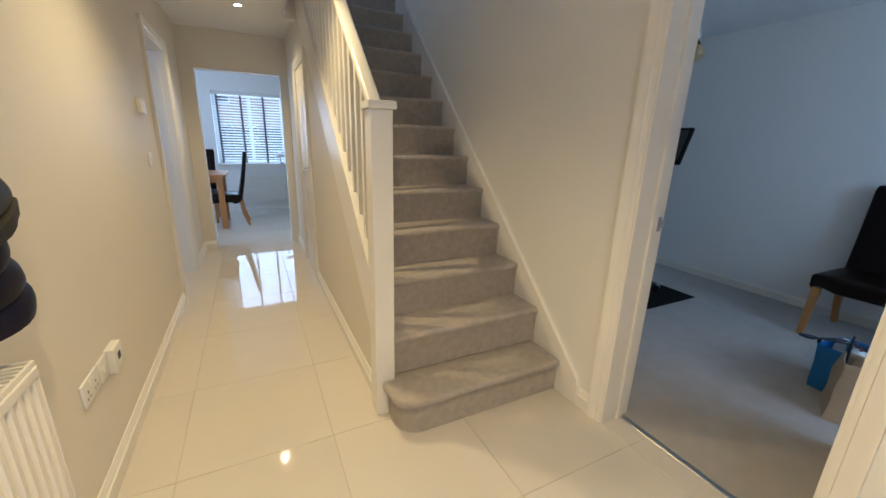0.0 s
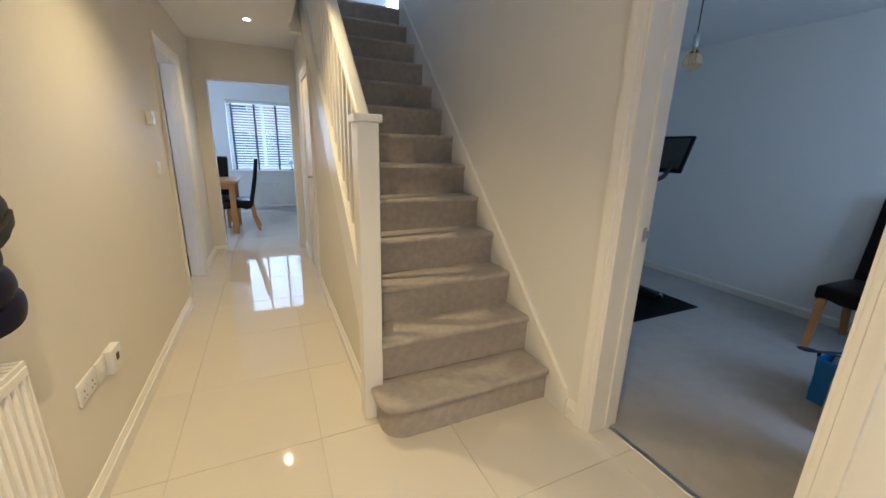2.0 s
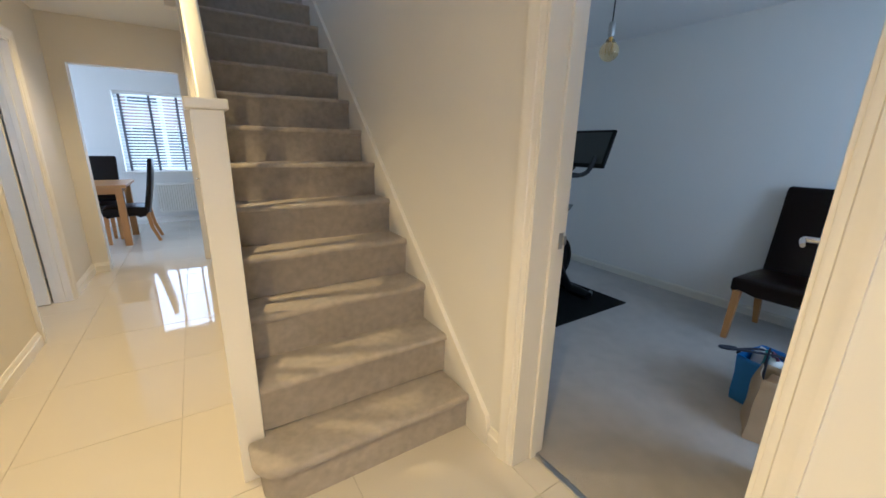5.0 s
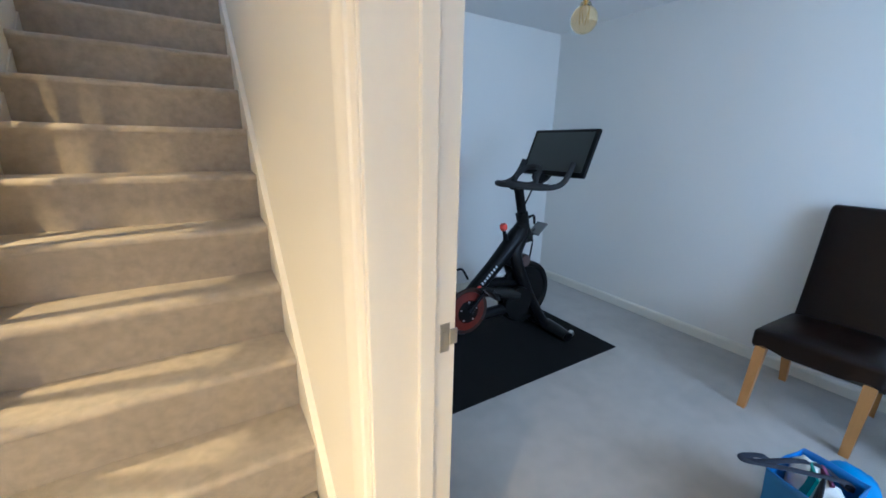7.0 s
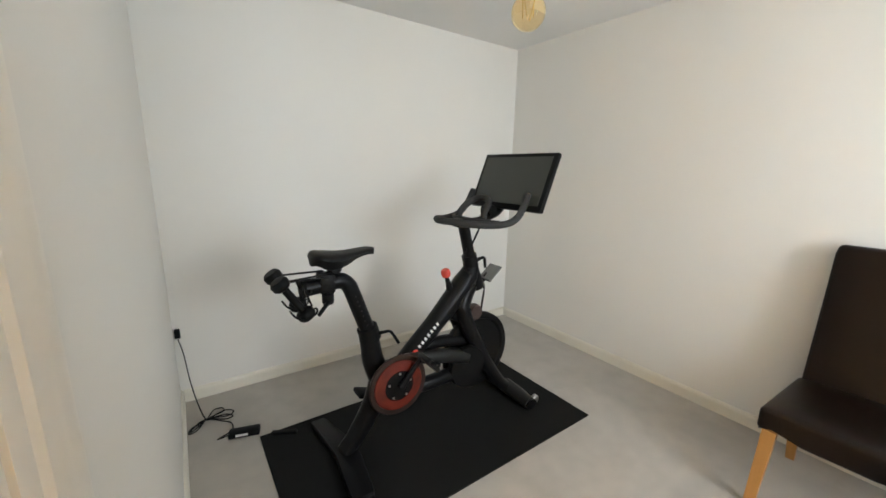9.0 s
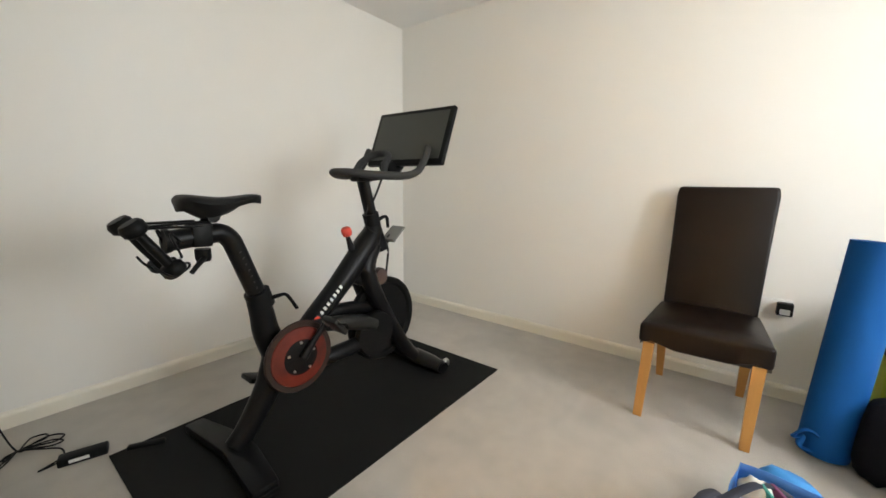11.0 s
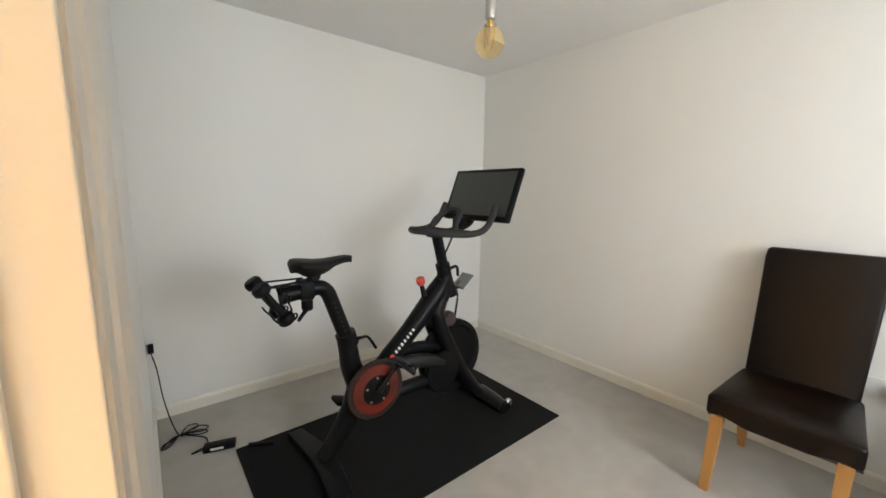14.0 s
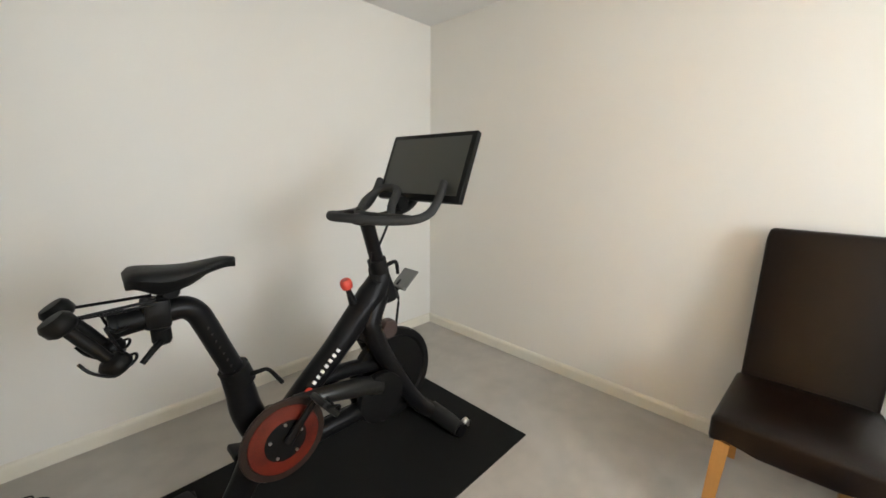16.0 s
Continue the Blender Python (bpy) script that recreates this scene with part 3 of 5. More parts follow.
def wall_plate(name, y0, y1, z0, z1, depth, label, category, kind):
    ob = thing(name, label, category, (LEFT, 0, 0))
    part("plate", box(0, y0, z0, depth, y1, z1, 0.003), WHITE_PLASTIC, ob, smooth=40)
    cy, cz = (y0 + y1) / 2, (z0 + z1) / 2
    if kind == "sockets":
        for c in (cy - 0.036, cy + 0.036):
            part("pin_slot", box(depth, c - 0.003, cz - 0.002, depth + 0.0006, c + 0.003, cz + 0.008), GAP_SHADE_AND_DISPLAY, ob, "dark pin slot")
            for d in (-0.011, 0.011):
                part("pin_slot", box(depth, c + d - 0.004, cz - 0.022, depth + 0.0006, c + d + 0.004, cz - 0.018), GAP_SHADE_AND_DISPLAY, ob, "dark pin slot")
        for c in (cy - 0.014, cy + 0.014):
            part("rocker", box(depth - 0.001, c - 0.006, cz + 0.014, depth + 0.004, c + 0.006, cz + 0.032, 0.0015), WHITE_PLASTIC, ob)
    if kind == "switch":
        part("rocker", box(depth - 0.001, cy - 0.008, cz - 0.014, depth + 0.004, cy + 0.008, cz + 0.014, 0.002), WHITE_PLASTIC, ob)
    if kind == "display":
        part("display", box(depth - 0.001, cy - 0.016, cz - 0.010, depth + 0.001, cy + 0.016, cz + 0.022, 0.001), GAP_SHADE_AND_DISPLAY, ob, "dark display window")
    return ob


wall_plate("double_socket", 1.755, 1.901, 0.413, 0.499, 0.010, "white plastic double wall socket in the hall", "wall socket", "sockets")
wall_plate("spur_switch", 1.915, 2.001, 0.409, 0.495, 0.010, "white plastic single switch plate in the hall", "wall switch", "switch")
wall_plate("heating_controller", 2.005, 2.105, 0.396, 0.500, 0.034, "white plastic box with small dark display on wall", "controller", "display")
wall_plate("thermostat", 3.290, 3.390, 1.455, 1.540, 0.028, "white plastic room thermostat on the hall wall", "thermostat", "switch")
wall_plate("light_switch", 3.345, 3.431, 1.125, 1.211, 0.010, "white plastic light switch beside the side doorway", "light switch", "switch")


def radiator(at, length, z0, z1, axis_m, label):
    """A panel radiator along +y with its front towards +x."""
    ob = thing("radiator", label, "radiator")
    n = int(length / 0.0333)
    pitch = length / n
    pts = []
    for i in range(n):
        a = i * pitch
        pts += [(0.092, a + pitch * 0.06), (0.105, a + pitch * 0.22), (0.105, a + pitch * 0.60), (0.092, a + pitch * 0.78)]
    pts = [(0.098, 0.0)] + pts + [(0.098, length), (0.082, length), (0.082, 0.0)]
    part("front_panel", prism(pts, "z", z0 + 0.012, z1 - 0.03), GLOSS, ob, smooth=25)
    part("back_panel", box(0.03, 0.0, z0 + 0.012, 0.04, length, z1 - 0.03, 0.003), GLOSS, ob)
    bm = box(0.096, 0.0, z1 - 0.04, 0.107, length, z1 - 0.012, 0.004)
    part("panel_edge", bm, GLOSS, ob)
    part("panel_edge", box(0.096, 0.0, z0, 0.106, length, z0 + 0.03, 0.004), GLOSS, ob)
    part("side_cover", box(0.028, length - 0.001, z0 + 0.03, 0.104, length + 0.003, z1, 0.002), GLOSS, ob)
    part("side_cover", box(0.028, -0.003, z0 + 0.03, 0.104, 0.001, z1, 0.002), GLOSS, ob)
    bm = box(0.028, 0.0, z1 - 0.003, 0.034, length, z1 + 0.001)
    box(0.098, 0.0, z1 - 0.012, 0.104, length, z1 + 0.001, bm=bm)
    g = 0.01
    while g < length - 0.01:
        box(0.034, g, z1 - 0.004, 0.098, g + 0.007, z1, bm=bm)
        g += 0.018
    part("top_grille", bm, GLOSS, ob)
    bm = lathe([(0.011, 0.0), (0.011, 0.03), (0.015, 0.032), (0.017, 0.07), (0.012, 0.085)], pose(0.065, length + 0.03, z0 + 0.03), 14)
    tube([(0.065, length - 0.002, z0 + 0.03), (0.065, length + 0.03, z0 + 0.03), (0.065, length + 0.03, 0.0)], 0.008, 10, bm)
    part("valve", bm, WHITE_PLASTIC, ob, "white radiator valve and pipe", smooth=40)
    part("end_plug", lathe([(0.0, 0.0), (0.014, 0.0), (0.016, 0.004), (0.016, 0.022), (0.011, 0.028), (0.0, 0.028)], pose(0.060, length, z1 - 0.045, -90), 16), WHITE_PLASTIC, ob, "white round end plug", smooth=40)
    for b in (0.12, length - 0.12):
        part("bracket", box(0.0, b - 0.015, z0 + 0.1, 0.032, b + 0.015, z1 - 0.1), GLOSS, ob)
    ob.matrix_world = at @ axis_m
    return ob


radiator(pose(LEFT, 0.35, 0), 0.99, 0.19, 0.822, Matrix(), "white corrugated panel radiator under the coats in the hall")

# coats on hooks above the radiator
NAVY = material("navy_quilted_nylon", (0.0055, 0.0055, 0.021), 0.5, vary=0.25, scale=14, bump=0.2, bump_scale=60, specular=0.25)
OLIVE = material("dark_olive_cloth", (0.017, 0.014, 0.0045), 0.6, vary=0.25, scale=18, bump=0.2, bump_scale=90, specular=0.25)


def soft_shell(rings, m, sides=22, wrinkle=0.012, seed=0.0, tilt=0.0):
    """A closed soft body from rings (z, half width along y, half depth along x, centre y, centre x)."""
    own = bmesh.new()
    loops = []
    for z, wy, wx, cy, cx in rings:
        loop = []
        for k in range(sides):
            a = 2 * math.pi * k / sides
            v = Vector((cx + wx * math.cos(a), cy + wy * math.sin(a), z))
            v.z += tilt * (v.y - cy)
            v += Vector((math.cos(a), math.sin(a), 0)) * noise.noise(v * 9 + Vector((seed, 0, 0))) * wrinkle
            loop.append(own.verts.new(v))
        loops.append(loop)
    for a, b in zip(loops, loops[1:]):
        for k in range(sides):
            own.faces.new((a[k], a[(k + 1) % sides], b[(k + 1) % sides], b[k]))
    own.faces.new(loops[0])
    own.faces.new(loops[-1][::-1])
    turned(own, m)
    return own


coat = thing("puffer_jacket", "dark navy quilted puffer jacket hanging over the radiator", "jacket")
rings = []
for i in range(31):
    z = 0.90 + i * 0.025
    puff = 0.74 + 0.26 * abs(math.sin(math.pi * (z - 0.90) / 0.075))
    taper = 1.0 - 0.28 * max(0, (z - 0.95) / 0.75)
    rings.append((z, 0.215 * taper * puff ** 0.5 + (0 if i else -0.03), 0.050 * puff * taper + (0 if i else -0.02), 1.10, 0))
part("body", soft_shell(rings, pose(-0.418, 0, 0), wrinkle=0.012), NAVY, coat, smooth=70)
rings = []
for i in range(31):
    z = 0.915 + i * 0.011
    puff = 0.80 + 0.20 * abs(math.sin(math.pi * (z - 0.915) / 0.066)) ** 0.5
    rings.append((z, 0.088 * puff + (0 if i else -0.025), 0.054 * puff + (0 if i else -0.015), 1.352 - 0.085 * i / 30, 0.02))
part("sleeve", soft_shell(rings, pose(-0.420, 0, 0), 22, 0.012, 4.0, 0.3), NAVY, coat, smooth=45)
part("loop", tube([(-0.40, 1.12, 1.63), (-0.445, 1.12, 1.69), (-0.40, 1.10, 1.63)], 0.004, 6), NAVY, coat)
coat2 = thing("olive_jacket", "dark olive quilted jacket hanging over the navy one", "jacket")
rings = []
for i in range(61):
    z = 1.122 + i * 0.0095
    puff = 0.76 + 0.24 * abs(math.sin(math.pi * (z - 1.122) / 0.070)) ** 0.5
    half = max(0.16, 0.385 - 0.85 * (z - 1.122))
    rings.append((z, half * (0.90 + 0.10 * puff), (0.078 - 0.014 * i / 60) * puff, 1.105, 0))
part("body", soft_shell(rings, pose(-0.392, 0, 0), 34, 0.014, 9.0, 0.17), OLIVE, coat2, smooth=45)
part("hem", soft_shell([(1.080, 0.366, 0.060, 1.105, 0), (1.086, 0.384, 0.074, 1.105, 0), (1.116, 0.386, 0.075, 1.105, 0), (1.122, 0.372, 0.064, 1.105, 0)], pose(-0.392, 0, 0), 34, 0.014, 9.0, 0.17), OLIVE, coat2, smooth=45)
hook = thing("coat_hook", "small chrome coat hook on the hall wall", "coat hook")
bm = box(LEFT, 1.095, 1.65, LEFT + 0.008, 1.145, 1.75, 0.003)
tube(spline([(LEFT + 0.004, 1.12, 1.72), (LEFT + 0.05, 1.12, 1.70), (LEFT + 0.09, 1.12, 1.69), (LEFT + 0.10, 1.12, 1.73)], 4), 0.007, 8, bm)
part("hook", bm, CHROME, hook, smooth=40)

# ---- exercise room ----
# pendant bulb
AMBER = clear_glass("amber_glass", (1.0, 0.80, 0.45))
pend = thing("pendant_bulb", "bare amber glass globe bulb on a black cord, off", "pendant lamp", (2.995, 2.083, 0))
part("ceiling_rose", lathe([(0.0, CEILING - 0.035), (0.03, CEILING - 0.034), (0.048, CEILING - 0.015), (0.05, CEILING)]), BLACK_PLASTIC, pend, "black ceiling rose", smooth=40)
part("cord", tube([(0, 0, CEILING - 0.03), (0, 0, 2.138)], 0.004, 8), BLACK_PLASTIC, pend)
part("lamp_holder", lathe([(0.006, 2.166), (0.018, 2.160), (0.022, 2.148), (0.022, 2.083), (0.019, 2.076), (0.014, 2.073)]), STEEL, pend, "brushed grey metal lamp holder", smooth=40)
prof = [(0.013, 2.076), (0.016, 2.063), (0.026, 2.056)]
prof += [(0.063 * math.sin(a), 1.986 + 0.063 * math.cos(a)) for a in (math.pi * (0.16 + 0.84 * k / 14) for k in range(15))]
prof[-1] = (0.0, 1.986 - 0.063)
bulb = part("bulb", lathe(prof, sides=32), AMBER, pend, "amber tinted glass globe", smooth=60)
bulb.visible_shadow = False
GOLD = material("filament_brass", (0.6, 0.40, 0.12), 0.35, 1.0)
bm = tube([(0, 0, 2.078), (0, 0, 2.038)], 0.005, 8)
for k in range(4):
    a = math.pi / 2 * k
    tube([(0, 0, 2.038), (0.018 * math.cos(a), 0.018 * math.sin(a), 2.018), (0.014 * math.cos(a + 0.5), 0.014 * math.sin(a + 0.5), 1.973)], 0.0012, 5, bm)
part("filament", bm, GOLD, pend)

# rubber mat, its edge slightly raised in places
mat_thing = thing("exercise_mat", "black rubber mat lying under the exercise bike", "mat")
bm = bmesh.new()
bmesh.ops.create_grid(bm, x_segments=40, y_segments=24, size=0.5)
for v in bm.verts:
    x, y = 2.092 + (v.co.x + 0.5) * 1.640, 2.108 + (v.co.y + 0.5) * 0.862
    edge = max(abs(v.co.x), abs(v.co.y)) * 2
    z = 0.0065 + (0.004 * max(0, noise.noise(Vector((x * 4, y * 4, 0)))) if edge > 0.95 else 0.0)
    v.co = Vector((x, y, z))
ext = bmesh.ops.extrude_face_region(bm, geom=bm.faces[:])
for v in ext["geom"]:
    if isinstance(v, bmesh.types.BMVert):
        v.co.z = 0.0005
part("mat_sheet", bm, RUBBER, mat_thing, smooth=30)

# ---- exercise bike ----
RED = material("red_plastic", (0.62, 0.06, 0.035), 0.35, vary=0.08)
DARKRED = material("dull_red_disc", (0.115, 0.014, 0.007), 0.34, vary=0.75, scale=14)
GREY = material("dark_grey_cast_metal", (0.016, 0.016, 0.015), 0.36, 0.3, vary=0.2, scale=10)
MARK = material("white_print", (0.72, 0.72, 0.70), 0.5)
SCREEN = material("dark_screen_glass", (0.045, 0.048, 0.042), 0.30, vary=0.04)
TRAY = material("clear_grey_tray", (0.20, 0.20, 0.19), 0.18, vary=0.1)
CY = 2.575
bike = thing("exercise_bike", "black stationary exercise bike with touchscreen on a rubber mat", "exercise bike")


def side(points, dy=0.0):
    return [(x, CY + dy, z) for x, z in points]


# frame
bm = tube(spline(side([(3.185, 0.885), (3.12, 0.79), (2.93, 0.60), (2.77, 0.455), (2.70, 0.37)]), 5), [0.044, 0.064, 0.052, 0.050, 0.056], 14)
part("main_tube", bm, BLACK, bike, smooth=50)
for s in (-1, 1):
    pts = spline([(3.155, CY + s * 0.012, 0.79), (3.095, CY + s * 0.03, 0.68), (3.135, CY + s * 0.048, 0.54), (3.245, CY + s * 0.05, 0.34), (3.365, CY + s * 0.05, 0.16), (3.465, CY + s * 0.045, 0.06)], 5)
    part("front_leg", tube(pts, [0.046, 0.050, 0.043, 0.040, 0.040, 0.034], 12), BLACK, bike, smooth=50)
part("yoke", prism([(2.985, 0.715), (3.12, 0.845), (3.20, 0.835), (3.165, 0.70), (3.125, 0.60), (3.065, 0.585), (3.01, 0.625)], "y", CY - 0.040, CY + 0.040, 0.018), BLACK, bike, smooth=50)
part("head_tube", tube(side([(3.215, 0.76), (3.185, 0.85), (3.165, 0.925)]), [0.050, 0.042, 0.036], 14), BLACK, bike, smooth=50)
part("seat_tube", tube(spline(side([(2.545, 0.645), (2.560, 0.57), (2.572, 0.49), (2.61, 0.38)]), 5), [0.044, 0.058], 14), BLACK, bike, smooth=50)
part("rear_leg", tube(spline(side([(2.62, 0.42), (2.59, 0.30), (2.535, 0.20), (2.46, 0.095), (2.41, 0.045)]), 5), [0.058, 0.060, 0.050, 0.044, 0.042], 14), BLACK, bike, smooth=50)
part("upper_stay", tube(spline(side([(2.78, 0.465), (2.90, 0.487), (3.05, 0.475), (3.22, 0.43)]), 4), 0.034, 12), BLACK, bike, smooth=50)
pts = spline([(2.72, CY - 0.055, 0.475), (2.85, CY - 0.075, 0.462), (2.98, CY - 0.075, 0.432), (3.10, CY - 0.06, 0.385)], 4)
part("drive_cover", tube(pts, [0.028, 0.038, 0.046], 12), GREY, bike, "dark grey cast cover of the drive", smooth=50)
part("lower_stay", tube(spline([(2.70, CY - 0.03, 0.285), (2.85, CY - 0.055, 0.300), (3.00, CY - 0.055, 0.302), (3.12, CY - 0.04, 0.295)], 4), 0.038, 12), BLACK, bike, smooth=50)
# feet
bm = prism([(2.335, CY - 0.30), (2.435, CY - 0.30), (2.475, CY - 0.06), (2.475, CY + 0.06), (2.410, CY + 0.31), (2.335, CY + 0.31), (2.365, CY)], "z", 0.009, 0.05, 0.010)
part("rear_foot", bm, BLACK, bike, smooth=40)
for s in (-1, 1):
    part("foot_pad", box(2.34, CY + s * 0.29 - 0.022, 0.0065, 2.43, CY + s * 0.29 + 0.022, 0.03, 0.004), BLACK_PLASTIC, bike, smooth=40)
bm = tube(spline([(3.485, CY - 0.245, 0.040), (3.49, CY, 0.048), (3.485, CY + 0.275, 0.040)], 5), 0.040, 14, flat=0.8)
part("front_foot", bm, BLACK, bike, smooth=50)
part("foot_cover", tube([(3.475, CY - 0.235, 0.048), (3.475, CY - 0.15, 0.056), (3.478, CY - 0.02, 0.060)], [0.040, 0.048, 0.050], 14, flat=0.85), GREY, bike, smooth=50)
for s in (-1, 1):
    part("transport_wheel", lathe([(0.0, -0.014), (0.020, -0.014), (0.026, -0.008), (0.026, 0.008), (0.020, 0.014), (0.0, 0.014)], pose(3.535, CY + 0.015 + s * 0.235, 0.048, 90), 18), STEEL, bike, "small grey transport wheel", smooth=40)
# flywheel
FX, FZ = 3.230, 0.368
bm = lathe([(0.0, -0.018), (0.05, -0.020), (0.06, -0.010), (0.19, -0.008), (0.20, -0.019), (0.228, -0.019), (0.233, -0.013), (0.233, 0.013), (0.228, 0.019), (0.20, 0.019), (0.19, 0.008), (0.06, 0.010), (0.05, 0.020), (0.0, 0.018)], pose(FX, CY, FZ, 90), 56)
fly = part("flywheel", bm, BLACK_PLASTIC, bike, "black flywheel", smooth=40)
part("axle_bolt", lathe([(0.0, 0.0), (0.016, 0.0), (0.016, 0.02), (0.012, 0.026), (0.0, 0.026)], pose(FX, CY - 0.018, FZ, 90), 12), STEEL, fly, smooth=40)
part("belt_guard", lathe([(0.0, -0.036), (0.085, -0.036), (0.110, -0.022), (0.122, 0.0), (0.115, 0.022), (0.0, 0.030)], pose(3.105, CY - 0.070, 0.335, 90), 32), BLACK_PLASTIC, bike, "rounded black belt cover", smooth=50)
# crank disc: dull red ring round a black spider with bolts
CX, CZ = 2.658, 0.378
face = pose(CX, CY - 0.095, CZ, 90)
ringp = [(0.076, 0.0), (0.128, 0.0), (0.131, 0.004), (0.128, 0.012), (0.076, 0.018), (0.076, 0.0)]
disc = part("crank_ring", lathe(ringp, face, 48, caps=False), DARKRED, bike, "dull red ring of the crank", smooth=40)
part("ring_rim", lathe([(0.131, -0.004), (0.154, -0.002), (0.157, 0.004), (0.152, 0.012), (0.131, 0.010), (0.131, -0.004)], face, 48, caps=False), material("smoky_brown_plastic", (0.022, 0.012, 0.009), 0.3, vary=0.5, scale=12), disc, "dark smoky brown outer rim", smooth=40)
part("spider", lathe([(0.0, -0.012), (0.077, -0.012), (0.080, 0.0), (0.077, 0.018), (0.05, 0.021), (0.0, 0.023)], face, 36), BLACK_PLASTIC, disc, smooth=40)
for k in range(5):
    a = 2 * math.pi * k / 5 + 0.3
    part("bolt", lathe([(0.0, 0.0), (0.006, 0.0), (0.006, 0.006), (0.0, 0.006)], pose(CX + 0.060 * math.cos(a), CY - 0.1135, CZ + 0.065 * math.sin(a), 90), 8), STEEL, disc)
part("hub", lathe([(0.07, -0.04), (0.07, 0.09)], pose(CX, CY, CZ, 90), 24), BLACK, bike, smooth=40)
# cranks and pedals
bm = tube([(CX, CY - 0.13, CZ), (CX + 0.055, CY - 0.132, CZ + 0.065), (CX + 0.115, CY - 0.135, CZ + 0.13)], [0.020, 0.015, 0.014], 10, flat=0.7, up=(0, 1, 0))
part("crank_arm", bm, BLACK, bike, smooth=50)
ped = part("pedal", turned(box(-0.045, -0.05, -0.012, 0.045, 0.045, 0.012, 0.006), pose(CX + 0.118, CY - 0.19, CZ + 0.128, 0, 52)), GREY, bike, "grey metal pedal", smooth=40)
part("pedal_axle", tube([(CX + 0.112, CY - 0.128, CZ + 0.128), (CX + 0.114, CY - 0.165, CZ + 0.128)], [0.015, 0.012], 12), STEEL, ped, "bright steel pedal axle", smooth=40)
part("pedal_cage", tube(spline([(CX + 0.10, CY - 0.245, CZ + 0.15), (CX + 0.15, CY - 0.235, CZ + 0.13), (CX + 0.165, CY - 0.19, CZ + 0.085), (CX + 0.15, CY - 0.145, CZ + 0.12)], 4), 0.006, 8), BLACK_PLASTIC, ped)
bm = tube([(CX, CY + 0.10, CZ), (CX - 0.075, CY + 0.11, CZ - 0.155)], [0.018, 0.014], 10)
part("crank_arm", bm, BLACK, bike, smooth=50)
part("pedal", turned(box(-0.045, -0.045, -0.012, 0.045, 0.05, 0.012, 0.006), pose(CX - 0.075, CY + 0.150, CZ - 0.155, 0, 20)), BLACK_PLASTIC, bike, "black pedal", smooth=40)
# seat post and saddle
post = part("seat_post", tube(spline(side([(2.563, 0.61), (2.513, 0.75), (2.478, 0.85), (2.458, 0.895), (2.425, 0.920), (2.37, 0.918), (2.262, 0.908)]), 6), 0.036, 14), BLACK, bike, smooth=50)
bm = None
for k in range(9):
    u = k / 8
    bm = merge(bm, turned(box(-0.002, -0.0012, -0.004, 0.002, 0.0012, 0.004), pose(2.478 + 0.07 * u, CY - 0.0362, 0.845 - 0.20 * u, 0, 18)))
part("scale_marks", bm, GREY, post, "fine grey height marks")
part("post_collar", tube(side([(2.565, 0.605), (2.543, 0.672)]), 0.050, 14), BLACK_PLASTIC, bike, smooth=50)
bm = tube(spline([(2.580, CY - 0.02, 0.634), (2.61, CY - 0.05, 0.648), (2.642, CY - 0.055, 0.643), (2.685, CY - 0.055, 0.575)], 4), [0.011, 0.008, 0.007, 0.008], 8)
part("adjust_lever", bm, BLACK_PLASTIC, bike, smooth=50)
bm = lathe([(0.0, 0.0), (0.038, 0.0), (0.041, 0.006), (0.041, 0.02)], pose(2.268, CY, 0.908, 0, -90), 16)
part("post_cap", bm, BLACK_PLASTIC, post, smooth=40)
bm = turned(box(-0.033, -0.038, -0.045, 0.033, 0.038, 0.040, 0.008), pose(2.357, CY, 0.925, 0, 2))
part("seat_clamp", bm, BLACK_PLASTIC, bike, smooth=40)
bm = lathe([(0.0, -0.03), (0.022, -0.03), (0.026, -0.02), (0.026, 0.015)], pose(2.362, CY - 0.005, 0.855), 14)
tube(spline([(2.362, CY - 0.02, 0.84), (2.332, CY - 0.045, 0.825), (2.302, CY - 0.06, 0.80)], 4), [0.010, 0.008], 8, bm)
part("adjust_lever", bm, BLACK_PLASTIC, bike, smooth=50)


def saddle_mesh():
    """Broad at the back, narrow at the nose, with a dropped skirt."""
    own = bmesh.new()
    n, sides = 18, 16
    loops = []
    for i in range(n + 1):
        u = i / n
        x = 2.297 + 0.287 * u
        half = 0.076 * (1 - u) ** 0.75 + 0.021 if u > 0.12 else 0.076 * (0.45 + 0.55 * (u / 0.12) ** 0.5) + 0.012
        half = min(half, 0.082)
        if u > 0.93:
            half *= 0.55 + 0.45 * (1 - u) / 0.07
        top = 1.058 + 0.006 * math.cos(u * 6.0) - (0.007 * ((u - 0.85) / 0.15) ** 2 if u > 0.85 else 0) - (0.012 * (1 - u / 0.1) ** 2 if u < 0.1 else 0)
        drop = 0.034 + 0.050 * math.exp(-((u - 0.30) / 0.27) ** 2)
        loop = []
        for k in range(sides):
            a = 2 * math.pi * k / sides
            c, s = math.cos(a), math.sin(a)
            z = top - drop * 0.35 + (drop * 0.35 if s > 0 else drop * 0.65) * (abs(s) ** 0.7) * (1 if s > 0 else -1)
            loop.append(own.verts.new((x, CY + half * (abs(c) ** 0.6) * (1 if c > 0 else -1) * (1 if s > -0.3 else 0.6), z)))
        loops.append(loop)
    for a, b in zip(loops, loops[1:]):
        for k in range(sides):
            own.faces.new((a[k], a[(k + 1) % sides], b[(k + 1) % sides], b[k]))
    own.faces.new(loops[0])
    own.faces.new(loops[-1][::-1])
    return own


